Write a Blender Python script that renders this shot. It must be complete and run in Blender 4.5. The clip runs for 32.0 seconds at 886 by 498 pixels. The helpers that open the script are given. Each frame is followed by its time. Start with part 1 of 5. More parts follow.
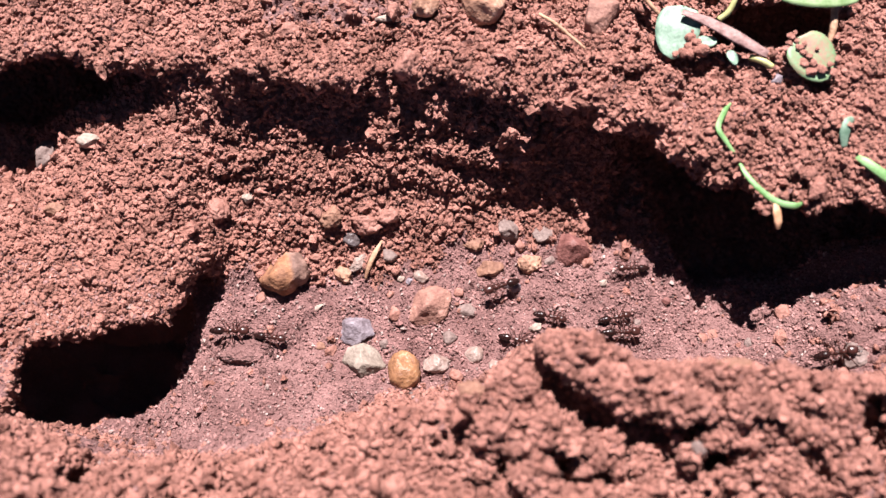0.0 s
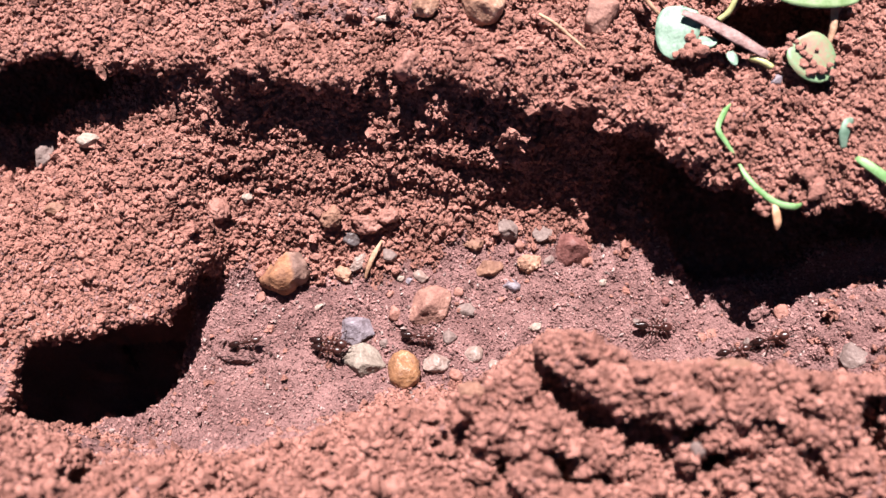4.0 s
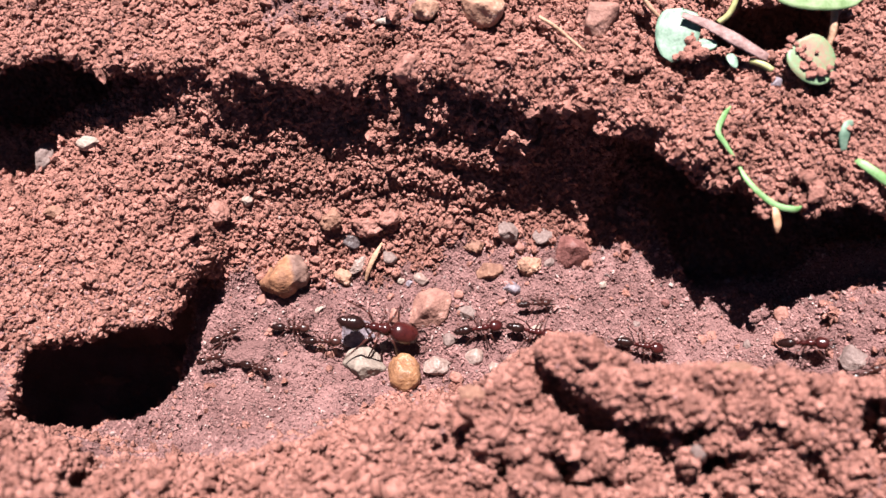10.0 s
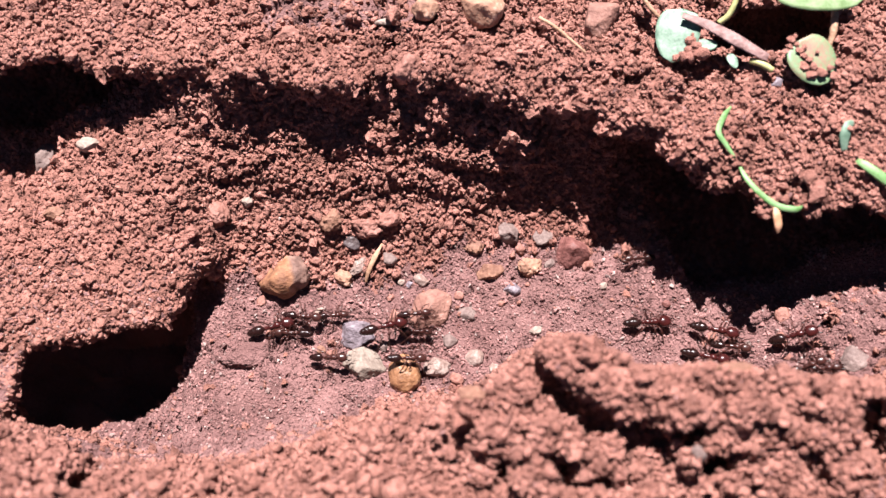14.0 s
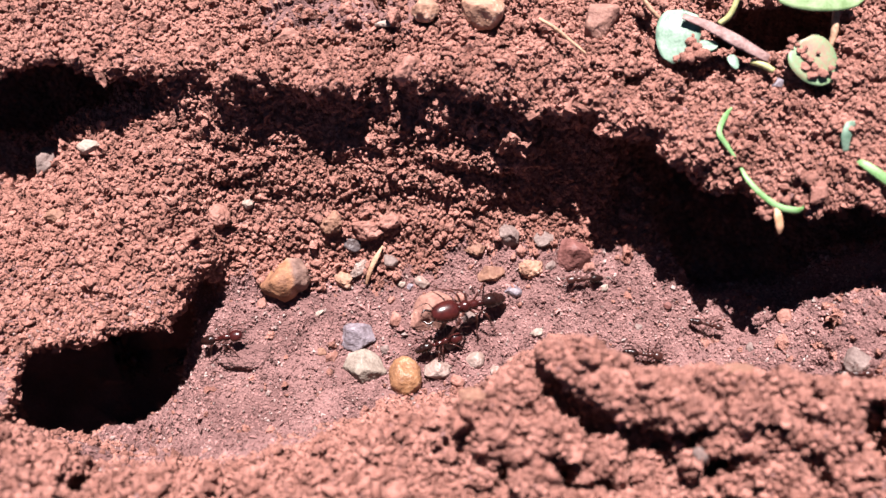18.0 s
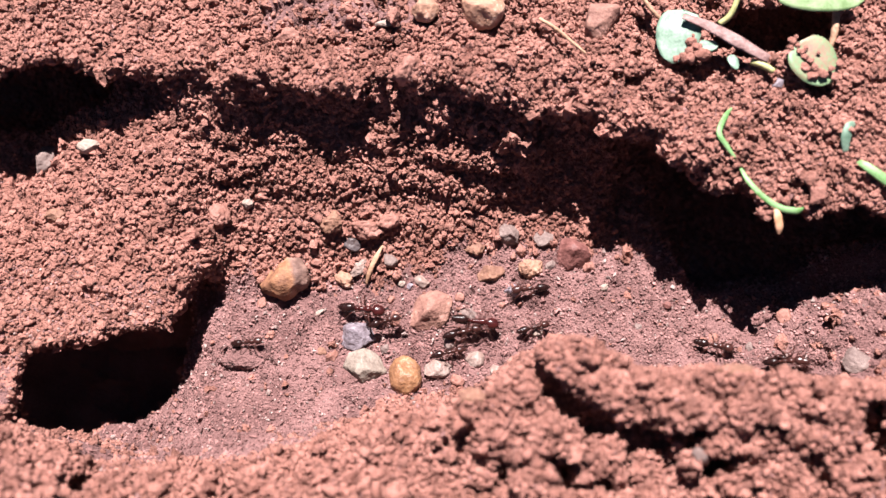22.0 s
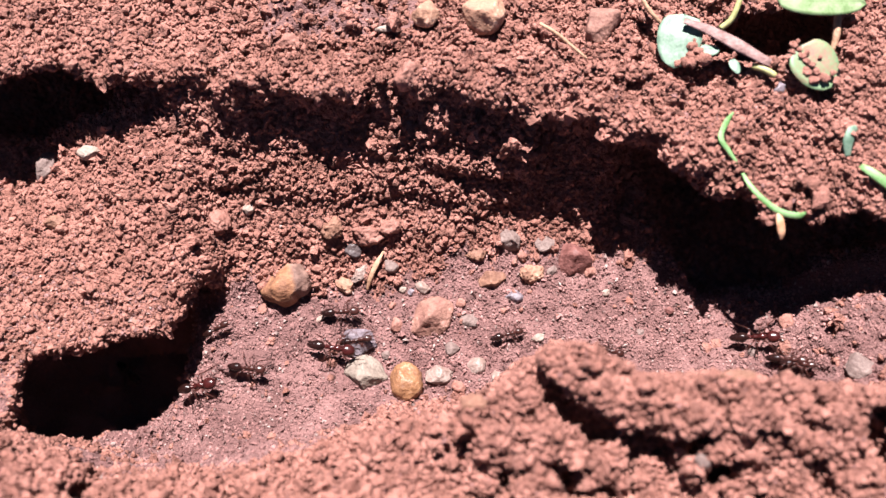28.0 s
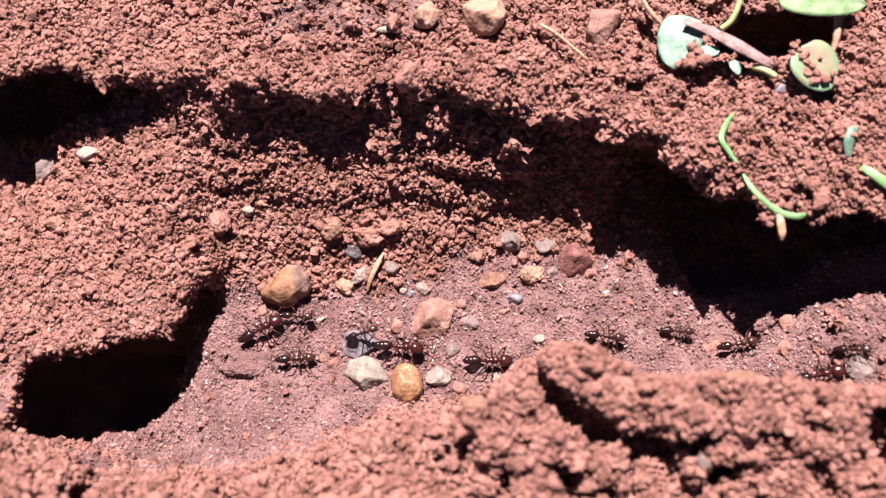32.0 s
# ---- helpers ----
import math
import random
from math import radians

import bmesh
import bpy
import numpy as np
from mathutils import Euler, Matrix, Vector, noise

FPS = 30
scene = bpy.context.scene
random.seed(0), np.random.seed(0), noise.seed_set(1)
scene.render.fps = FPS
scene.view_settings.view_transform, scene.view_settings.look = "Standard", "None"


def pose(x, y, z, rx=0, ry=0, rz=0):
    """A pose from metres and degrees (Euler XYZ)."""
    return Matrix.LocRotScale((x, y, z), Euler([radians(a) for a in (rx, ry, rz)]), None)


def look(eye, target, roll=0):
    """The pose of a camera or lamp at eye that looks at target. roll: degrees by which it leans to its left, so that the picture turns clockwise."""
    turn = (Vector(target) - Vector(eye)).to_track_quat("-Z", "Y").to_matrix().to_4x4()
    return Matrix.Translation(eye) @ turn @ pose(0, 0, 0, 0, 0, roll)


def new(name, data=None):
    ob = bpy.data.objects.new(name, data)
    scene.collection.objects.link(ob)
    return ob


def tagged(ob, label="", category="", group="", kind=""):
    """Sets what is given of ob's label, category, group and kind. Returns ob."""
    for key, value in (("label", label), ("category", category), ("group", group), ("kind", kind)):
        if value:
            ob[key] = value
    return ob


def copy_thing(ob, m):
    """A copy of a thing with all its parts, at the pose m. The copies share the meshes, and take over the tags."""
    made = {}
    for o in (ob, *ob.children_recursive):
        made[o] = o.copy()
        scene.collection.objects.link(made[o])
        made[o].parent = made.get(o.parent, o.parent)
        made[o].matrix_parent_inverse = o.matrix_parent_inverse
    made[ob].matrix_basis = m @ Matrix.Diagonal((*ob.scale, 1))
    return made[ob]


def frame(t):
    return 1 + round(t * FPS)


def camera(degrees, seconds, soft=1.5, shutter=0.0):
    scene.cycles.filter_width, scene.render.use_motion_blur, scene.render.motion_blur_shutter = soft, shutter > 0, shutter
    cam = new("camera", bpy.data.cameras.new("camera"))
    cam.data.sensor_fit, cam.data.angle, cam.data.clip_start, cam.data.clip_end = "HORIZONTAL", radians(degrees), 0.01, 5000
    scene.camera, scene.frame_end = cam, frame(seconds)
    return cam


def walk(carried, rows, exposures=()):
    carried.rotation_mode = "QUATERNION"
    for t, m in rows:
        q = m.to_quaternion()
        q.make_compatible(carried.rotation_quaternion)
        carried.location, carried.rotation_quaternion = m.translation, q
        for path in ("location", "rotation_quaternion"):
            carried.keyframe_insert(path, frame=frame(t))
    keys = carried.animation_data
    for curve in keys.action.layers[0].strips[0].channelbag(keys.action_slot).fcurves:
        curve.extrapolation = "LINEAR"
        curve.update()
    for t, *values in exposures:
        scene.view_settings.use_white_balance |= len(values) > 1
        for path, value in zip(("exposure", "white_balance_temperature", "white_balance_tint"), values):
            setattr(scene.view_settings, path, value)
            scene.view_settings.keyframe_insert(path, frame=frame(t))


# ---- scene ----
# A trench in red soil along which ants run. Metres; the trench floor is near z = 0, the open ground near z = 0.026.
cam = camera(50, 32.0, soft=1.4, shutter=0.14)
cam.data.dof.use_dof, cam.data.dof.focus_distance, cam.data.dof.aperture_fstop = True, 0.158, 9.5
PATH = [
    (0, pose(0.00000, -0.05639, 0.15502, 19.987, 0.001, -0.001)),
    (1, pose(-0.00001, -0.05634, 0.15510, 19.963, 0.000, -0.009)),
    (2, pose(-0.00006, -0.05600, 0.15524, 19.827, -0.016, -0.025)),
    (2.5, pose(-0.00009, -0.05583, 0.15532, 19.751, -0.030, -0.017)),
    (3, pose(-0.00016, -0.05506, 0.15579, 19.414, -0.065, -0.008)),
    (3.5, pose(-0.00023, -0.05500, 0.15583, 19.386, -0.091, -0.014)),
    (5.5, pose(-0.00006, -0.05498, 0.15572, 19.540, -0.007, -0.050)),
    (6, pose(-0.00003, -0.05485, 0.15578, 19.534, 0.022, -0.076)),
    (7, pose(0.00001, -0.05479, 0.15584, 19.512, 0.042, -0.082)),
    (8, pose(-0.00024, -0.05435, 0.15601, 19.325, -0.061, -0.085)),
    (9, pose(-0.00025, -0.05427, 0.15606, 19.293, -0.064, -0.088)),
    (10, pose(-0.00038, -0.05417, 0.15612, 19.251, -0.107, -0.112)),
    (11, pose(-0.00038, -0.05430, 0.15605, 19.306, -0.110, -0.107)),
    (12, pose(-0.00011, -0.05511, 0.15560, 19.663, -0.004, -0.089)),
    (13, pose(-0.00023, -0.05484, 0.15573, 19.548, -0.059, -0.077)),
    (14, pose(-0.00017, -0.05494, 0.15560, 19.631, -0.015, -0.109)),
    (14.5, pose(0.00008, -0.05498, 0.15543, 19.721, 0.098, -0.121)),
    (16.5, pose(0.00017, -0.05515, 0.15515, 19.874, 0.161, -0.135)),
    (17, pose(0.00019, -0.05534, 0.15510, 19.942, 0.175, -0.141)),
    (18, pose(0.00041, -0.05535, 0.15515, 19.940, 0.249, -0.115)),
    (19, pose(0.00029, -0.05516, 0.15522, 19.867, 0.211, -0.130)),
    (20, pose(0.00049, -0.05494, 0.15536, 19.772, 0.272, -0.097)),
    (21, pose(0.00040, -0.05481, 0.15542, 19.714, 0.245, -0.112)),
    (22, pose(0.00027, -0.05450, 0.15561, 19.575, 0.187, -0.102)),
    (22.5, pose(0.00022, -0.05441, 0.15569, 19.532, 0.163, -0.089)),
    (23, pose(0.00048, -0.05431, 0.15561, 19.581, 0.277, -0.109)),
    (23.5, pose(0.00056, -0.05416, 0.15536, 19.715, 0.358, -0.170)),
    (24, pose(0.00070, -0.05404, 0.15525, 19.788, 0.438, -0.185)),
    (25, pose(0.00070, -0.05406, 0.15524, 19.796, 0.438, -0.185)),
    (25.5, pose(0.00077, -0.05417, 0.15518, 19.848, 0.465, -0.183)),
    (27.5, pose(0.00041, -0.05409, 0.15525, 19.817, 0.338, -0.205)),
    (28, pose(0.00044, -0.05410, 0.15519, 19.832, 0.351, -0.201)),
    (29, pose(0.00039, -0.05411, 0.15514, 19.841, 0.329, -0.199)),
    (30, pose(0.00039, -0.05416, 0.15510, 19.866, 0.329, -0.199)),
    (31, pose(0.00045, -0.05426, 0.15505, 19.909, 0.358, -0.213)),
    (31.5, pose(0.00041, -0.05421, 0.15506, 19.899, 0.349, -0.220)),
    (32, pose(0.00014, -0.05400, 0.15507, 19.877, 0.279, -0.265)),
]
walk(cam, PATH, exposures=[(0, 2.00), (14, 2.03), (24, 2.06), (32, 2.07)])

# ---- world and sun ----
SUN_UP, SUN_FROM = 62.0, 97.0  # degrees above the horizon, and counter-clockwise from +x
world = bpy.data.worlds.new("sky")
scene.world = world
world.use_nodes = True
sky = world.node_tree.nodes.new("ShaderNodeTexSky")
sky.sky_type, sky.sun_disc = "NISHITA", False
sky.altitude, sky.air_density, sky.dust_density = 3000, 0.3, 0.1
sky.sun_elevation, sky.sun_rotation = radians(SUN_UP), radians(90 - SUN_FROM)
world.node_tree.links.new(sky.outputs["Color"], world.node_tree.nodes["Background"].inputs["Color"])
world.node_tree.nodes["Background"].inputs["Strength"].default_value = 0.042
sun = new("sun", bpy.data.lights.new("sun", "SUN"))
sun.data.energy, sun.data.angle, sun.data.color = 5.0, radians(0.53), (1.0, 0.947, 0.943)
sun_way = Vector((math.cos(radians(SUN_UP)) * math.cos(radians(SUN_FROM)), math.cos(radians(SUN_UP)) * math.sin(radians(SUN_FROM)), math.sin(radians(SUN_UP))))
sun.matrix_world = look(sun_way * 2, (0, 0, 0))


# ---- materials ----
def material(name, dark, light, scale=300.0, rough=0.9, bump=0.3, vary=0.0, spec=0.3, fine=2500.0, third=None, island=True, depth=0.0004):
    """Two colours mixed by broad and fine noise, with fine relief; vary: how far pieces differ in tone; third: a stain colour."""
    m = bpy.data.materials.new(name)
    m.use_nodes = True
    t = m.node_tree
    n, l = t.nodes, t.links
    b = n["Principled BSDF"]
    b.inputs["Roughness"].default_value = rough
    b.inputs["Specular IOR Level"].default_value = spec
    co = n.new("ShaderNodeTexCoord")
    big, small = n.new("ShaderNodeTexNoise"), n.new("ShaderNodeTexNoise")
    for node, s, d in ((big, scale, 5.0), (small, fine, 4.0)):
        node.inputs["Scale"].default_value = s
        node.inputs["Detail"].default_value = d
        l.new(co.outputs["Object"], node.inputs["Vector"])
    add = n.new("ShaderNodeMath")
    add.operation = "MULTIPLY_ADD"
    l.new(small.outputs["Fac"], add.inputs[0])
    add.inputs[1].default_value = 0.5
    l.new(big.outputs["Fac"], add.inputs[2])
    ramp = n.new("ShaderNodeValToRGB")
    ramp.color_ramp.elements[0].position, ramp.color_ramp.elements[1].position = 0.57, 0.93
    ramp.color_ramp.elements[0].color, ramp.color_ramp.elements[1].color = (*dark, 1), (*light, 1)
    if third:
        e = ramp.color_ramp.elements.new(0.86)
        e.color = (*third, 1)
    l.new(add.outputs[0], ramp.inputs["Fac"])
    out = ramp.outputs["Color"]
    if vary:
        src = n.new("ShaderNodeNewGeometry").outputs["Random Per Island"] if island else n.new("ShaderNodeObjectInfo").outputs["Random"]
        mr = n.new("ShaderNodeMapRange")
        mr.inputs["To Min"].default_value, mr.inputs["To Max"].default_value = 1 - vary, 1 + vary
        l.new(src, mr.inputs["Value"])
        mul = n.new("ShaderNodeVectorMath")
        mul.operation = "SCALE"
        l.new(out, mul.inputs[0])
        l.new(mr.outputs[0], mul.inputs["Scale"])
        out = mul.outputs[0]
    l.new(out, b.inputs["Base Color"])
    bp = n.new("ShaderNodeBump")
    bp.inputs["Strength"].default_value, bp.inputs["Distance"].default_value = bump, depth
    l.new(add.outputs[0], bp.inputs["Height"])
    l.new(bp.outputs["Normal"], b.inputs["Normal"])
    return m


soil = material("red_soil", (0.118, 0.047, 0.035), (0.232, 0.101, 0.080), 160, bump=0.9, fine=1800, depth=0.0006)
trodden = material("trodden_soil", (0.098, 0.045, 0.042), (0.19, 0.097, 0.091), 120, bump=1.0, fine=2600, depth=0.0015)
crumb_soil = material("soil_crumb", (0.148, 0.060, 0.045), (0.282, 0.127, 0.101), 250, bump=1.0, fine=3800, vary=0.2, depth=0.0008)
grit_soil = material("soil_grit", (0.098, 0.044, 0.041), (0.235, 0.122, 0.113), 250, bump=0.5, fine=4000, vary=0.4)


# ---- mesh helpers ----
def fast_mesh(name, verts, faces, mat, smooth=True):
    """A mesh from vertex and face arrays; all faces have as many corners."""
    me = bpy.data.meshes.new(name)
    k = faces.shape[1]
    me.vertices.add(len(verts))
    me.vertices.foreach_set("co", np.ascontiguousarray(verts, dtype=np.float32).ravel())
    me.loops.add(faces.size)
    me.loops.foreach_set("vertex_index", np.ascontiguousarray(faces, dtype=np.int32).ravel())
    me.polygons.add(len(faces))
    me.polygons.foreach_set("loop_start", np.arange(0, faces.size, k, dtype=np.int32))
    me.polygons.foreach_set("use_smooth", np.full(len(faces), smooth, dtype=bool))
    me.update(calc_edges=True)
    me.materials.append(mat)
    return me


def part(name, bm, mat, parent=None, label="", smooth=True):
    """Links a bmesh as one mesh object under a thing or part."""
    me = bpy.data.meshes.new(name)
    for f in bm.faces:
        f.smooth = smooth
    bm.to_mesh(me)
    bm.free()
    me.materials.append(mat)
    ob = new(name, me)
    ob.parent = parent
    return tagged(ob, label)


def ico_arrays(sub):
    bm = bmesh.new()
    bmesh.ops.create_icosphere(bm, subdivisions=sub, radius=1.0)
    v = np.array([p.co[:] for p in bm.verts])
    f = np.array([[p.index for p in q.verts] for q in bm.faces])
    bm.free()
    return v, f


# ---- the trench as a solid field on a grid ----
H = 0.0005
X0, Y0, Z0 = -0.100, -0.062, -0.024
NX, NY, NZ = 401, 249, 113
gx = (X0 + H * np.arange(NX)).astype(np.float32)
gy = (Y0 + H * np.arange(NY)).astype(np.float32)
gz = (Z0 + H * np.arange(NZ)).astype(np.float32)
RNG = np.random.default_rng(7)
MM = 0.001


def smooth01(a, lo, hi):
    t = np.clip((a - lo) / (hi - lo), 0, 1)
    return t * t * (3 - 2 * t)


def lattice(cell, seed):
    """Smooth random values, -1 to 1, on the grid, with lumps about a cell wide."""
    r = np.random.default_rng(seed)
    dims = [int(s * H / cell) + 3 for s in (NX, NY, NZ)]
    out = r.uniform(-1, 1, dims).astype(np.float32)
    for axis, count in enumerate((NX, NY, NZ)):
        u = np.arange(count) * H / cell
        i = u.astype(int)
        w = u - i
        w = (w * w * (3 - 2 * w)).astype(np.float32)
        shape = [1, 1, 1]
        shape[axis] = count
        w = w.reshape(shape)
        out = np.take(out, i, axis) * (1 - w) + np.take(out, i + 1, axis) * w
    return out


def smin(a, b, k):
    h = np.clip(0.5 + 0.5 * (b - a) / k, 0, 1)
    return b + (a - b) * h - k * h * (1 - h)


def curve_of(x, xs, ys):
    """A smooth curve through a few stations."""
    xs, ys = np.array(xs, float), np.array(ys, float)
    i = np.clip(np.searchsorted(xs, x) - 1, 0, len(xs) - 2)
    t = np.clip((x - xs[i]) / (xs[i + 1] - xs[i]), 0, 1)
    m = np.gradient(ys, xs)
    d = xs[i + 1] - xs[i]
    return ((2 * t**3 - 3 * t**2 + 1) * ys[i] + (t**3 - 2 * t**2 + t) * d * m[i] + (3 * t**2 - 2 * t**3) * ys[i + 1] + (t**3 - t**2) * d * m[i + 1])


# Back bank: how far back its face stands at each height, station by station, in mm. It overhangs where a higher level stands further forward.
LEVELS = [-24, 0, 3, 6, 9, 12, 14, 16, 18, 20, 22, 24, 30]
STATIONS = []


def section(x, *back):
    """One cross-section of the back bank at x."""
    STATIONS.append((x, back))


section(-100, 38, 38, 38, 38, 38, 38, 37, 35, 31, 26, 24, 25, 26)
section(-72, 38, 38, 38, 38, 38, 38, 37, 35, 30, 23.5, 21, 23, 26)
section(-64, 38, 38, 38, 38, 38, 38, 37, 35, 31, 27, 25.6, 26, 28)
section(-54, 36, 36, 36, 36, 35, 34, 33, 31, 27, 23.4, 22.4, 23.5, 27)
section(-48, 24, 24, 24, 24, 24, 24, 24, 24, 24, 23, 22.4, 23.5, 27)
section(-43, 10, 10, 10, 11, 13, 15, 17, 19, 21, 22.6, 23, 24, 27)
section(-38, -7, -7, -2.5, 3.5, 8.6, 12.6, 15, 17, 19.2, 22, 23, 24, 27)
section(-31.5, -7, -7, -2, 4, 9.4, 13.4, 16.3, 19.4, 21.6, 22.3, 22, 23, 27)
section(-24, -6, -6, -1, 5, 10.2, 14.6, 18, 20.6, 21.6, 21.6, 21.2, 23, 27)
section(-14, -4.5, -4.5, 1.2, 6.2, 10, 13, 15.4, 18.6, 20.6, 20.8, 20.7, 23, 28)
section(-9, -3.5, -3.5, 2, 6.8, 10.8, 14.2, 16.9, 19.2, 20.6, 20.6, 20.5, 23, 28.7)
section(4, -2, -2, 3.2, 7.4, 10.3, 12.2, 13.8, 17.2, 20, 20.2, 20.2, 23, 30)
section(11, -2, -1, 5.6, 8.8, 10.6, 12.2, 14, 17.4, 19.8, 19.9, 19.9, 23, 29.5)
section(18, -2, -1, 7, 10.6, 13.6, 16, 17.8, 19.4, 19.3, 18.6, 18.7, 20, 29)
section(27, 4, 4, 8, 11, 14, 16.5, 17.6, 17.6, 16.4, 15.5, 15.7, 17.1, 28)
section(30, 12, 12, 14, 16, 18, 18.5, 17.8, 16.6, 14.6, 13.8, 14.3, 16, 28)
section(33, 20, 20, 20, 20, 20, 19, 17, 15, 11.8, 10.6, 11.3, 13.2, 28)
section(38.5, 20, 20, 20, 20, 20, 18.5, 16, 11.5, 8.2, 8.4, 9.8, 13.5, 28)
section(41.5, 22, 22, 22, 22, 21, 18, 14, 8, 4.2, 5.0, 8, 15, 28)
section(46.5, 23, 23, 23, 22, 21, 17, 12, 7, 4, 3.8, 9.5, 22, 28)
section(52, 24, 24, 24, 23, 21, 16, 10, 4.8, 2.2, 1.8, 8.5, 21, 28)
section(62, 22, 22, 22, 20, 16, 10.5, 5.5, 2, 0.4, -0.2, 6, 20, 28)
section(78, 18, 18, 18, 17, 13, 7.5, 3.5, 1, -0.4, -0.8, 5, 20, 28)
section(100, 16, 16, 16, 14, 11, 7.5, 3, 0.5, -0.8, -0.5, 5, 20, 28)


def back_face():
    zs = gz / MM
    rows = np.array([np.interp(zs, LEVELS, row) for _, row in STATIONS])
    xs = np.array([s[0] for s in STATIONS], float)
    cols = np.stack([np.interp(gx / MM, xs, rows[:, k]) for k in range(NZ)], 1)
    for _ in range(6):
        cols[1:-1] = (cols[:-2] + 2 * cols[1:-1] + cols[2:]) / 4
    for _ in range(2):
        cols[:, 1:-1] = (cols[:, :-2] + 2 * cols[:, 1:-1] + cols[:, 2:]) / 4
    # the lip is broken into bulges
    xs, zs = gx[:, None] / MM, gz[None, :] / MM
    bulge = np.sin(xs * 0.62 + 1.1 * np.sin(zs * 0.33)) * 0.6 + np.sin(xs * 1.31 + 2.0 + zs * 0.2) * 0.4
    # the slope below it has slumped into small ledges
    ledge = 0.6 * np.sin(zs * 1.4 + 0.9 * np.sin(xs * 0.21) + 0.10 * xs) * smooth01(zs, 0.5, 2.5) * smooth01(-zs, -14.5, -11) * smooth01(xs, -46, -40) * smooth01(-xs, -18, -10)
    cols = cols + ledge
    return (cols + bulge * smooth01(zs, 12, 19) * smooth01(xs, -80, -50)) * MM


def bed_floor(x, y):
    """The trench floor: level in the middle, sinking into the tunnel at its west end and into the cave under the east bank."""
    hole = 1 - ((x + 0.057) / 0.0135) ** 2 - ((y + 0.0185) / 0.0095) ** 2
    west = 0.0115 * smooth01(-x, 0.034, 0.056) + 0.0085 * smooth01(hole, 0.0, 0.6)
    rise = 0.012 * smooth01(x, 0.043, 0.076) + 0.002 * smooth01(-y, 0.016, 0.034) * smooth01(-x, -0.005, 0.03)
    edge = np.interp(x, [0.028, 0.037, 0.041, 0.045, 0.059, 0.067, 0.1], [0.0065, 0.0015, -0.0040, -0.0085, -0.0065, -0.0025, 0.0])
    cave = 0.0035 * smooth01(x, 0.036, 0.046) * smooth01(-x, -0.064, -0.052) * smooth01(y, -0.021, -0.012) + 0.009 * smooth01(x, 0.047, 0.062) * smooth01(y, -0.014, -0.005)
    cave = cave + 0.0085 * smooth01(y - edge, 0.0010, 0.0075) * smooth01(x, 0.033, 0.043) * smooth01(-x, -0.086, -0.076)
    return rise - west - cave


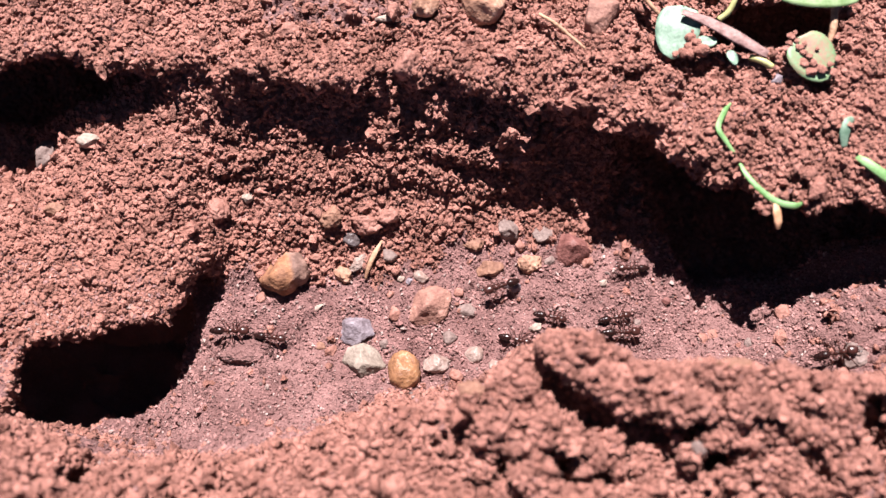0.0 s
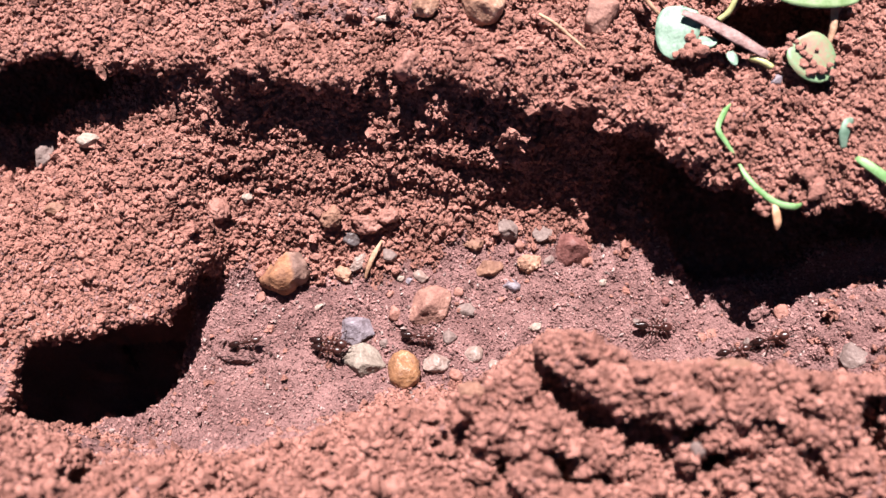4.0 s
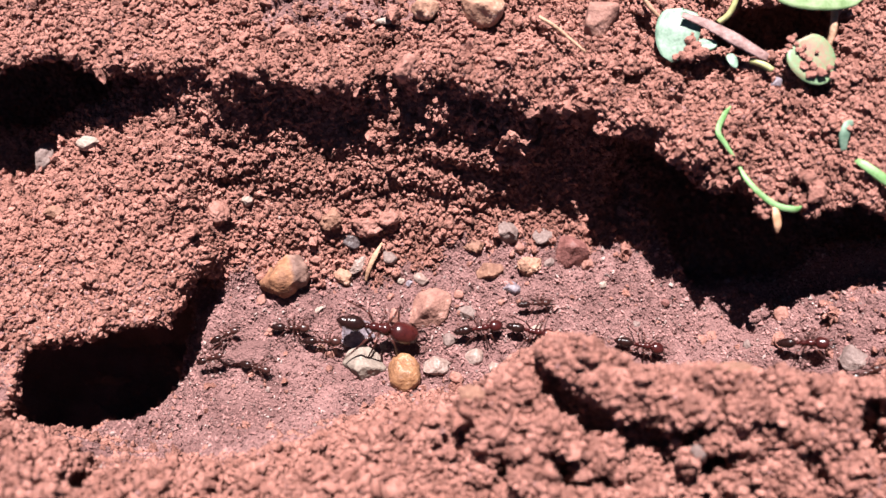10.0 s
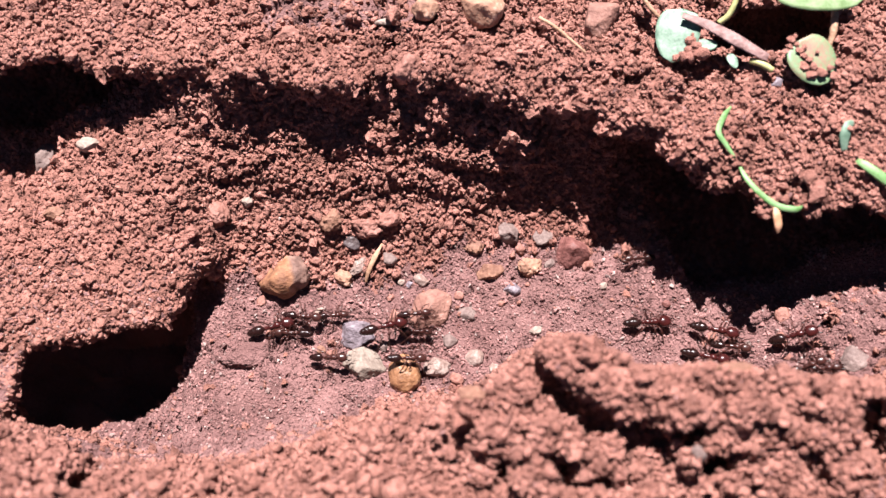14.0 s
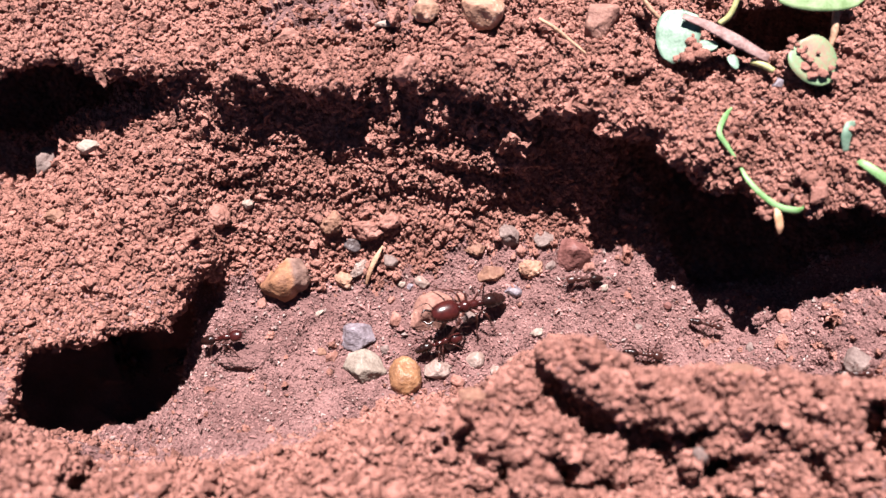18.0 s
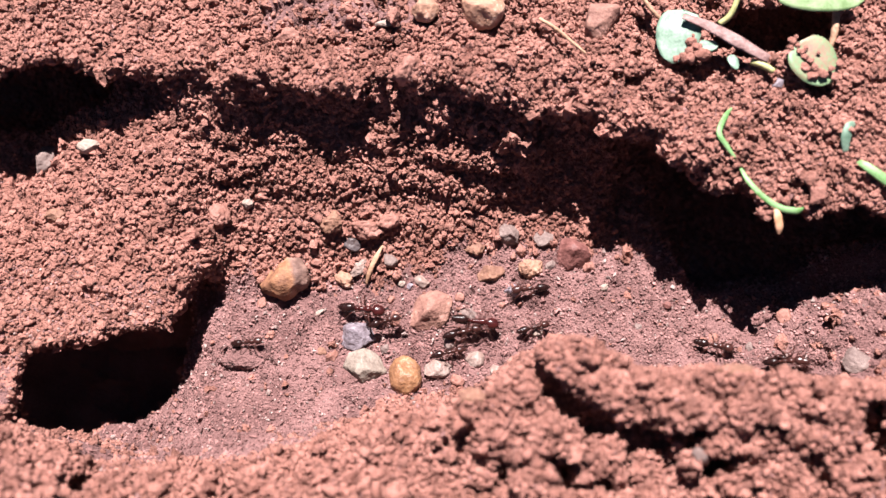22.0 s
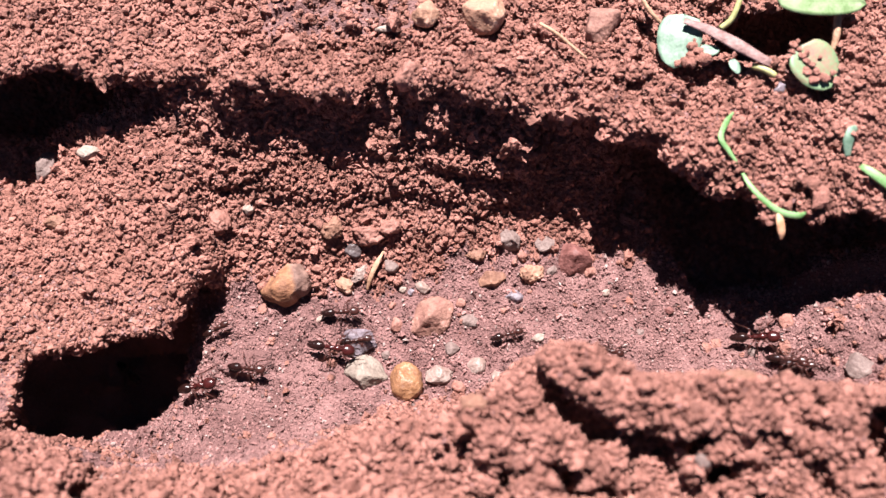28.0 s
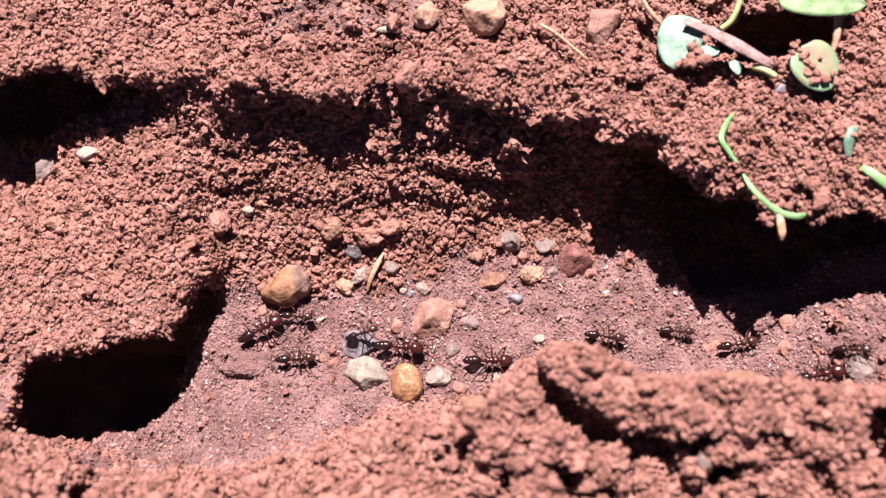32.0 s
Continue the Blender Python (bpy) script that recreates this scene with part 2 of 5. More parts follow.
def trench_field():
    x, y = gx[:, None], gy[None, :]
    xm, ym = gx / MM, gy / MM
    floor = bed_floor(x, y)
    # low mound beside the tunnel, with a lip over its mouth
    lip = np.interp(xm, [-100, -69.6, -67.0, -57, -51, -45, -43, -41.5, -40, -37, -33], [-44, -42, -19, -18, -16, -15.4, -12.6, -8.4, -6.2, -3, 3]) * MM
    lip[1:-1] = (lip[:-2] + lip[1:-1] + lip[2:]) / 3
    behind = np.interp(xm, [-100, -71, -65, -58, -52, -45, -30], [3, 4.6, 9.4, 11.8, 14, 15.5, 14])[:, None] * MM
    mound = 0.0080 + (behind - 0.0080) * np.clip((y + 0.016) / 0.034, 0, 1.15) + 0.004 * smooth01(-x, 0.068, 0.08) * smooth01(-y, 0.0, 0.03)
    west = smooth01(y - lip[:, None], -0.0008, 0.0010) * smooth01(-x, 0.031, 0.043)
    floor = floor * (1 - west) + mound * west
    # front bank: a crest along the trench with a steep inner side
    at = [-100, -72, -60, -50, -36, -12, 6, 13, 18.6, 26, 41, 50, 65, 100]
    crest_y = curve_of(xm, at, [-30, -30.5, -34.3, -37.4, -38, -32.6, -27.6, -22.6, -20.6, -24.5, -25.2, -26.2, -28.6, -30]) * MM
    crest_z = curve_of(xm, at, [21, 18, 14, 11, 10, 14.5, 19.5, 23.5, 25, 24.5, 24, 24, 24, 24]) * MM
    width = curve_of(xm, [-100, -60, -40, -14, 6, 20, 100], [5, 5, 8, 6.5, 5, 4.5, 5]) * MM
    up = smooth01(crest_y[:, None] - y, -width[:, None], 0.0015)
    rise = curve_of(xm, [-100, -60, -30, 0, 30, 100], [0.5, 1.0, 0.45, -0.1, -0.42, -0.4])
    front = floor * (1 - up) + up * (crest_z[:, None] + rise[:, None] * np.clip(crest_y[:, None] - y, 0, 0.02))
    # open ground behind the bank's lip
    top = 0.0230 - 0.0018 * smooth01(y, 0.020, 0.045) + 0.0015 * smooth01(x, 0.03, 0.07) + 0.001 * smooth01(-x, 0.03, 0.07)
    edge = np.maximum(smooth01(np.abs(x), 0.086, 0.097), np.maximum(smooth01(-y, 0.051, 0.060), smooth01(y, 0.051, 0.060)))
    rim = 0.0245
    top = top * (1 - edge) + rim * edge
    ground = front * (1 - edge) + rim * edge
    z = gz[None, None, :]
    d = (z - ground[:, :, None]) * np.float32(0.75)
    face = back_face()
    slope = np.gradient(face, H, axis=1)
    side = np.gradient(face, H, axis=0)
    norm = (1 / np.sqrt(1 + slope**2 + side**2)).astype(np.float32)
    back = (face[:, None, :] - gy[None, :, None]) * norm[:, None, :]
    back = np.maximum(back, z - top[:, :, None]).astype(np.float32)
    d = smin(d.astype(np.float32), back, np.float32(0.0022))
    # broken lumps; the trodden floor is smoother
    tread = np.maximum(smooth01(z, 0.0015, 0.005), west[:, :, None])
    lump = lattice(0.0075, 1) * np.float32(0.0013) + lattice(0.0034, 2) * np.float32(0.0009) + lattice(0.0017, 3) * np.float32(0.0009)
    near = smooth01(-y, 0.020, 0.028)[:, :, None]
    rough = (smooth01(-y, 0.030, 0.035) * np.maximum(smooth01(x, 0.0, 0.012), smooth01(-x, 0.046, 0.052)))[:, :, None].astype(np.float32)
    pit = (lattice(0.0030, 9) - np.float32(0.62) + np.float32(0.36) * rough) * (np.float32(0.0055) + np.float32(0.003) * rough)
    lump = lump * (1 + np.float32(0.3) * smooth01(-y, 0.022, 0.03)[:, :, None])
    lump = lump * (1 + np.float32(0.45) * smooth01(z, 0.012, 0.018) * smooth01(y, -0.006, 0.0)[:, :, None])
    lump = lump * (1 - np.float32(0.62) * west[:, :, None])
    # the foot of the back slope is evener
    foot = smooth01(y, -0.006, 0.0)[:, :, None] * (1 - smooth01(z, 0.011 + 0.004 * smooth01(-x, 0.016, 0.026)[:, :, None], 0.015 + 0.004 * smooth01(-x, 0.016, 0.026)[:, :, None])) * (1 - west[:, :, None])
    lump = lump * (1 - np.float32(0.68) * foot)
    pit = pit - np.float32(0.0030) * foot
    fine = lattice(0.0011, 5) * (np.float32(0.00016) + np.float32(0.00026) * tread)
    d = d + fine + lump * (np.float32(0.36) + np.float32(0.64) * tread) + np.float32(0.0003) * tread
    d = np.where((d > -0.0026 - 0.0028 * near) & (tread > 0.6) & (west[:, :, None] < 0.5) & ((y[:, :, None] < -0.02) | (z < 0.018)), np.maximum(d, pit), d)
    return d.astype(np.float32)


def carve(d, points, radius):
    """Bores a gallery along a line of points."""
    for a, b in zip(points[:-1], points[1:]):
        a, b = np.array(a), np.array(b)
        lo, hi = np.minimum(a, b) - radius * 1.6, np.maximum(a, b) + radius * 1.6
        i = [slice(max(0, int((lo[k] - o) / H)), max(0, int((hi[k] - o) / H) + 1)) for k, o in enumerate((X0, Y0, Z0))]
        px, py, pz = gx[i[0]][:, None, None] - a[0], gy[i[1]][None, :, None] - a[1], gz[i[2]][None, None, :] - a[2]
        ab = b - a
        t = np.clip((px * ab[0] + py * ab[1] + pz * ab[2]) / (ab @ ab), 0, 1)
        q = np.sqrt((px - t * ab[0]) ** 2 + (py - t * ab[1]) ** 2 + (pz - t * ab[2]) ** 2)
        d[i[0], i[1], i[2]] = np.maximum(d[i[0], i[1], i[2]], radius - q)


GALLERY = [(-0.054, -0.018, -0.0140), (-0.064, -0.006, -0.0135), (-0.086, 0.014, -0.015), (-0.072, 0.044, -0.015), (0.0, 0.048, -0.015), (0.070, 0.044, -0.012), (0.086, 0.024, -0.004), (0.0925, 0.004, 0.004), (0.087, -0.016, 0.0095)]
FIELD = trench_field()
carve(FIELD, GALLERY, 0.0065)
carve(FIELD, ((-0.0655, -0.0165, 0.0002), (-0.0560, -0.0150, 0.0002), (-0.0470, -0.0125, 0.0002)), 0.0060)  # undercut below the mound's lip
carve(FIELD, ((-0.0660, -0.0130, -0.0105), (-0.0500, -0.0105, -0.0095)), 0.0085)
carve(FIELD, ((-0.0690, -0.0185, 0.0000), (-0.0680, -0.0265, -0.0008)), 0.0062)
carve(FIELD, ((-0.0690, -0.0190, -0.0110), (-0.0660, -0.0240, -0.0110)), 0.0082)
carve(FIELD, ((-0.0460, -0.0090, 0.0005), (-0.0425, -0.0075, 0.0010)), 0.0045)
carve(FIELD, ((-0.094, 0.0295, 0.0040), (-0.060, 0.0285, 0.0065)), 0.0075)  # back of the upper cave
carve(FIELD, ((0.0490, 0.0305, 0.0190), (0.0615, 0.0295, 0.0190)), 0.0056)  # hollow under the seedling
carve(FIELD, ((0.0495, 0.0350, 0.0160), (0.0615, 0.0350, 0.0160)), 0.0056)
# hollows in the front bank
for a, b, r in (((0.0122, -0.0248, 0.0232), (0.0150, -0.0280, 0.0230), 0.0022), ((0.0160, -0.0294, 0.0222), (0.0186, -0.0312, 0.0220), 0.0031), ((0.0198, -0.0322, 0.0216), (0.0226, -0.0338, 0.0214), 0.0030), ((0.0240, -0.0322, 0.0222), (0.0243, -0.0330, 0.0220), 0.0011), ((0.0268, -0.0350, 0.0214), (0.0306, -0.0362, 0.0210), 0.0031), ((0.0335, -0.0350, 0.0218), (0.0372, -0.0346, 0.0220), 0.0017),
                ((0.0410, -0.0350, 0.0218), (0.0440, -0.0358, 0.0215), 0.0014), ((0.0612, -0.0315, 0.0215), (0.0618, -0.0365, 0.0200), 0.0032), ((0.0525, -0.0392, 0.0202), (0.0540, -0.0420, 0.0190), 0.0020), ((-0.0116, -0.0326, 0.0172), (-0.0110, -0.0330, 0.0165), 0.0013), ((0.0480, -0.0380, 0.0202), (0.0495, -0.0385, 0.0200), 0.0014),
                ((-0.0525, -0.0405, 0.0210), (-0.0480, -0.0420, 0.0200), 0.0020), ((0.0070, -0.0378, 0.0195), (0.0120, -0.0388, 0.0200), 0.0012), ((0.0150, -0.0400, 0.0198), (0.0200, -0.0408, 0.0198), 0.0014), ((0.0300, -0.0412, 0.0195), (0.0360, -0.0422, 0.0192), 0.0016)):
    carve(FIELD, (a, b), r)
    if r > 0.0015:  # they run in below their far side
        carve(FIELD, [(q[0], q[1] + 0.5 * r, q[2] - 1.3 * r) for q in (a, b)], r * 0.95)
FIELD[0], FIELD[-1], FIELD[:, 0], FIELD[:, -1] = FIELD[1], FIELD[-2], FIELD[:, 1], FIELD[:, -2]


def surface_of(d):
    """The skin of a solid field: one vertex in each cell that the surface crosses."""
    inside = d < 0
    s = inside.astype(np.int8)
    total = sum(s[i:NX - 1 + i, j:NY - 1 + j, k:NZ - 1 + k] for i in (0, 1) for j in (0, 1) for k in (0, 1))
    cells = np.argwhere((total > 0) & (total < 8))
    index = np.full((NX - 1, NY - 1, NZ - 1), -1, np.int32)
    index[cells[:, 0], cells[:, 1], cells[:, 2]] = np.arange(len(cells))
    pos, hits = np.zeros((len(cells), 3)), np.zeros(len(cells))
    corners = [(i, j, k) for i in (0, 1) for j in (0, 1) for k in (0, 1)]
    val = {c: d[cells[:, 0] + c[0], cells[:, 1] + c[1], cells[:, 2] + c[2]] for c in corners}
    for c in corners:
        for axis in range(3):
            if c[axis] == 0:
                e = list(c)
                e[axis] = 1
                a, b = val[c], val[tuple(e)]
                cut = (a < 0) != (b < 0)
                t = np.where(cut, a / np.where(cut, a - b, 1), 0)
                for k in range(3):
                    pos[:, k] += cut * (c[k] + (t if k == axis else 0))
                hits += cut
    verts = (cells + pos / hits[:, None]) * H + np.array([X0, Y0, Z0])
    faces = []
    for axis in range(3):
        a, b = (axis + 1) % 3, (axis + 2) % 3
        lo, hi = [slice(None)] * 3, [slice(None)] * 3
        lo[axis], hi[axis] = slice(0, -1), slice(1, None)
        for flip in (False, True):
            one, two = inside[tuple(lo)], inside[tuple(hi)]
            e = np.argwhere((two & ~one) if flip else (one & ~two))
            n = np.array([NX, NY, NZ]) - 1
            e = e[(e[:, a] > 0) & (e[:, b] > 0) & (e[:, a] < n[a]) & (e[:, b] < n[b])]
            quad = []
            for da, db in ((1, 1), (0, 1), (0, 0), (1, 0)):
                c = e.copy()
                c[:, a] -= da
                c[:, b] -= db
                quad.append(index[c[:, 0], c[:, 1], c[:, 2]])
            q = np.stack(quad[::-1] if flip else quad, 1)
            faces.append(q)
    return verts, np.concatenate(faces)


SKIN, SKIN_FACES = surface_of(FIELD)
trench = new("ground", fast_mesh("ground", SKIN, SKIN_FACES, soil, False))
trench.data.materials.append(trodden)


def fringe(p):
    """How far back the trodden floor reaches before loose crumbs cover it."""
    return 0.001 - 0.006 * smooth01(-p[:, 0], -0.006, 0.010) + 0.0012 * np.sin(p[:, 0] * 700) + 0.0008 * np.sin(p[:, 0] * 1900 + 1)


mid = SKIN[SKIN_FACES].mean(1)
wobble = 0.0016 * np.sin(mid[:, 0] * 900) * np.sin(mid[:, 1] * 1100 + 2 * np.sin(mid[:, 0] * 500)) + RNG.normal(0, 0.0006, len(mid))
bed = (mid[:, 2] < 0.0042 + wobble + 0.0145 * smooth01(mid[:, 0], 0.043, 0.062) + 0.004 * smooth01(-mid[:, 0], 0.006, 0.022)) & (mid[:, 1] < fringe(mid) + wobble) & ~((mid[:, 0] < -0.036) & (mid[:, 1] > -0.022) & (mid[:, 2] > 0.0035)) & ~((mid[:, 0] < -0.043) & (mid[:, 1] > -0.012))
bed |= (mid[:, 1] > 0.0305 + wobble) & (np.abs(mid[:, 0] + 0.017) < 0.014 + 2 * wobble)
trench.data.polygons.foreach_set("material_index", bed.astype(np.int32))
tagged(trench, "broken red soil with a trampled trench and undercut banks", "ground", kind="structure")


def rest(x, y, below=0.012):
    """The height of the soil at a place, looking down from a height."""
    i, j = int(round((x - X0) / H)), int(round((y - Y0) / H))
    k = min(int(round((below - Z0) / H)), NZ - 2)
    col = FIELD[min(max(i, 0), NX - 1), min(max(j, 0), NY - 1)]
    while k > 0 and col[k] < 0 and k < NZ - 1:
        k += 1
    while k > 0 and col[k] >= 0:
        k -= 1
    a, b = col[k], col[min(k + 1, NZ - 1)]
    return float(Z0 + H * (k + (a / (a - b) if a != b else 0)))


# ---- soil crumbs ----
def scatter(count, seed, sizes, keep):
    """Random places on the skin with their normals and sizes."""
    r = np.random.default_rng(seed)
    p = SKIN[SKIN_FACES]
    n = np.cross(p[:, 2] - p[:, 0], p[:, 3] - p[:, 1])
    area = np.linalg.norm(n, axis=1) + 1e-12
    n /= area[:, None]
    mid = p.mean(1)
    w = area * keep(mid, n)
    pick = r.choice(len(p), count, p=w / w.sum())
    u, v = r.random((2, count, 1))
    q = p[pick]
    at = (q[:, 0] * (1 - u) + q[:, 1] * u) * (1 - v) + (q[:, 3] * (1 - u) + q[:, 2] * u) * v
    size = sizes[0] * np.exp(r.normal(0, sizes[1], count))
    return at, n[pick], np.clip(size, sizes[2], sizes[3])


def packed(tries, seed, cell, sizes, keep):
    """Places on the skin that lie side by side, about one in each cell's width."""
    at, normal, size = scatter(tries, seed, sizes, keep)
    key = np.floor(at / cell + 0.25 * np.sin(at[:, [1, 2, 0]] * 1700)).astype(np.int64) + 500
    _, first = np.unique((key[:, 0] * 1000 + key[:, 1]) * 1000 + key[:, 2], return_index=True)
    return at[first], normal[first], size[first]


def lumps(name, at, normal, size, sub, seed, mat, label, sink=0.15, variants=14, soft=0.0):
    """Uneven little lumps, all in one mesh; sub 0: eight-sided grains."""
    r = np.random.default_rng(seed)
    if sub:
        v0, f0 = ico_arrays(sub)
    else:
        v0 = np.array([(1, 0, 0), (-1, 0, 0), (0, 1, 0), (0, -1, 0), (0, 0, 1), (0, 0, -1)], float)
        f0 = np.array([(0, 2, 4), (2, 1, 4), (1, 3, 4), (3, 0, 4), (2, 0, 5), (1, 2, 5), (3, 1, 5), (0, 3, 5)])
    kinds = []
    for k in range(variants):
        off = np.array([noise.noise(Vector(p) * 1.3 + Vector((k * 7.1, 0, 0))) for p in v0])
        off2 = np.array([noise.noise(Vector(p) * 2.9 + Vector((0, k * 5.3, 0))) for p in v0])
        kinds.append(v0 * (1 + 0.8 * off + 0.65 * off2 + r.uniform(-0.28, 0.28, len(v0)))[:, None])
    kinds = np.array(kinds)
    n = len(at)
    q = r.normal(size=(n, 4))
    q /= np.linalg.norm(q, axis=1)[:, None]
    a, b, c, d = q.T
    rot = np.stack([1 - 2 * (c * c + d * d), 2 * (b * c - a * d), 2 * (b * d + a * c), 2 * (b * c + a * d), 1 - 2 * (b * b + d * d), 2 * (c * d - a * b), 2 * (b * d - a * c), 2 * (c * d + a * b), 1 - 2 * (b * b + c * c)], 1).reshape(n, 3, 3)
    # crumbs on the low mound are pressed in
    pressed = 0.22 * smooth01(-at[:, 0], 0.032, 0.042) * smooth01(at[:, 1], -0.017, -0.012) * smooth01(-at[:, 1], -0.022, -0.016)
    proud = r.uniform(-0.15, 0.75, n) - sink - pressed
    stretch = r.uniform(0.6, 1.4, (n, 1, 3))
    v = kinds[r.integers(0, variants, n)] * stretch * (size[:, None, None] / 2)
    v = np.einsum("nij,nkj->nki", rot, v) + (at + normal * (size * proud * 0.7)[:, None])[:, None, :]
    f = f0[None] + (np.arange(n) * len(v0))[:, None, None]
    ob = new(name, fast_mesh(name, v.reshape(-1, 3), f.reshape(-1, 3), mat, False))
    ob.data.polygons.foreach_set("use_smooth", np.repeat(r.random(n) < soft, len(f0)))
    return tagged(ob, label, "soil", kind="stuff")


def in_sight(p):
    return (np.abs(p[:, 0]) < 0.084) & (p[:, 1] > -0.052) & (p[:, 1] < 0.046) & (p[:, 2] > -0.0135)


def loose(p, n):
    floor = (p[:, 2] < 0.0045 + 0.0145 * smooth01(p[:, 0], 0.043, 0.062) + 0.004 * smooth01(-p[:, 0], 0.006, 0.022)) & (p[:, 1] > -0.024 - 0.012 * smooth01(-p[:, 0], 0.006, 0.022)) & (p[:, 1] < fringe(p)) & (n[:, 2] > 0.2) & ~((p[:, 0] < -0.036) & (p[:, 1] > -0.022) & (p[:, 2] > 0.0035))
    crust = (p[:, 1] > 0.031) & (np.abs(p[:, 0] + 0.017) < 0.013)
    return in_sight(p) * (n[:, 2] > -0.3) * np.where(crust, 0.08, 1.0) * np.where(floor, 0.003, 1.0)


def gritty(p, n):
    floor = (p[:, 2] < 0.005 + 0.0145 * smooth01(p[:, 0], 0.043, 0.062) + 0.004 * smooth01(-p[:, 0], 0.006, 0.022)) & (n[:, 2] > 0.4) & (p[:, 1] < fringe(p) + 0.001)
    return in_sight(p) * (p[:, 2] > -0.0125) * np.where(floor, 1.0, 0.12)


def frontal(p, n):
    return in_sight(p) * (n[:, 2] > -0.2) * (p[:, 1] < -0.022) * (p[:, 2] > 0.009)


def walled(p, n):
    return in_sight(p) * (n[:, 2] > -0.55) * (n[:, 2] < 0.97) * (p[:, 1] > fringe(p)) * (p[:, 1] < 0.023) * (p[:, 2] > 0.0005) * (p[:, 2] < 0.0215) * (np.abs(p[:, 0]) < 0.040) * (0.05 + 0.95 * smooth01(p[:, 2], 0.007, 0.013))


def lipped(p, n):
    return in_sight(p) * (n[:, 2] < 0.45) * (p[:, 0] > 0.010) * (p[:, 0] < 0.046) * (p[:, 2] > 0.0125) * (p[:, 2] < 0.022) * (p[:, 1] > 0.002) * (p[:, 1] < 0.022)


lumps("soil_crumbs", *packed(30000, 11, 0.00430, (0.00125, 0.26, 0.0009, 0.0024), loose), 2, 21, crumb_soil, "loose crumbs of dry red soil on the banks", sink=0.24)
lumps("soil_crumbs", *packed(30000, 13, 0.00130, (0.00112, 0.24, 0.0007, 0.0020), frontal), 1, 23, crumb_soil, "coarse round crumbs of red soil on the front bank", sink=0.0, soft=0.55)
lumps("soil_crumbs", *packed(300000, 14, 0.00071, (0.00074, 0.28, 0.0004, 0.0014), loose), 1, 24, crumb_soil, "small crumbs of dry red soil on the banks", sink=0.04, variants=40, soft=0.55)
lumps("soil_crumbs", *scatter(20000, 17, (0.00044, 0.26, 0.0003, 0.0009), loose), 0, 27, crumb_soil, "tiny crumbs of dry red soil on the banks", sink=-0.30, variants=30)
lumps("soil_crumbs", *scatter(1700, 16, (0.00080, 0.28, 0.0005, 0.0014), walled), 2, 26, crumb_soil, "popcorn-like crumbs of red soil clinging to the back wall", sink=-0.10)
lumps("soil_crumbs", *scatter(420, 18, (0.00125, 0.30, 0.0008, 0.0024), lipped), 2, 28, crumb_soil, "clumps of red soil hanging from the bank's lip", sink=-0.55)
lumps("soil_grit", *scatter(50000, 12, (0.00041, 0.36, 0.0002, 0.0011), gritty), 0, 22, grit_soil, "fine reddish grit strewn over the trench floor")


def flecked(p, n):
    return gritty(p, n) * (p[:, 2] < 0.009)


fleck = material("pale_fleck", (0.15, 0.098, 0.088), (0.31, 0.225, 0.208), 400, bump=0.3, fine=4000, vary=0.3)
lumps("pale_flecks", *scatter(1700, 15, (0.00042, 0.35, 0.0002, 0.0009), flecked), 0, 25, fleck, "pale mineral flecks in the trodden soil", sink=-0.1)

# ---- the land around, out to the horizon ----
def land():
    m = 0.004
    x0, x1, y0, y1 = gx[0] + m, gx[-1] - m, gy[0] + m, gy[-1] - m
    vs, fs = [], []
    rings = [0.0, 0.05, 0.2, 0.8, 3.0, 12.0, 50.0, 400.0]
    for r in rings:
        for a, b in ((x0 - r, y0 - r), (x1 + r, y0 - r), (x1 + r, y1 + r), (x0 - r, y1 + r)):
            vs.append((a, b, 0.0235))
    for k in range(len(rings) - 1):
        for j in range(4):
            fs.append((4 * k + j, 4 * k + 4 + j, 4 * k + 4 + (j + 1) % 4, 4 * k + (j + 1) % 4))
    ob = new("land", fast_mesh("land", np.array(vs), np.array(fs), soil, False))
    return tagged(ob, "flat bare red soil all around the trench", "ground", kind="structure")


land()


# ---- stones, clods and plant litter ----
def stone_material(name, dark, light, third=None, rough=0.75, scale=220):
    return material(name, dark, light, scale, rough=rough, bump=0.9, fine=1700, third=third, island=False, spec=0.3, depth=0.0005)


TAN = stone_material("tan_stone", (0.095, 0.045, 0.036), (0.25, 0.148, 0.118), (0.225, 0.114, 0.068))
MAUVE = stone_material("mauve_stone", (0.095, 0.072, 0.082), (0.21, 0.172, 0.195), rough=0.5)
OLIVE = stone_material("greenish_grey_stone", (0.125, 0.094, 0.077), (0.245, 0.192, 0.16))
OCHRE = stone_material("ochre_stone", (0.12, 0.052, 0.028), (0.30, 0.165, 0.1), (0.22, 0.105, 0.052), rough=0.45)
PALE = stone_material("pale_pink_stone", (0.164, 0.104, 0.087), (0.280, 0.211, 0.189), rough=0.4)
WINE = stone_material("dark_red_stone", (0.085, 0.030, 0.026), (0.17, 0.068, 0.06), rough=0.6)
SLATE = stone_material("slate_stone", (0.049, 0.032, 0.030), (0.090, 0.072, 0.075), rough=0.4)
RUST = stone_material("orange_brown_stone", (0.13, 0.06, 0.043), (0.27, 0.15, 0.112), (0.21, 0.105, 0.07))
GREY = stone_material("grey_stone", (0.098, 0.063, 0.057), (0.185, 0.132, 0.119))
CHALK = stone_material("chalky_stone", (0.18, 0.128, 0.105), (0.31, 0.235, 0.20))
PEACH = stone_material("peach_stone", (0.19, 0.095, 0.066), (0.40, 0.24, 0.18), (0.31, 0.165, 0.11))
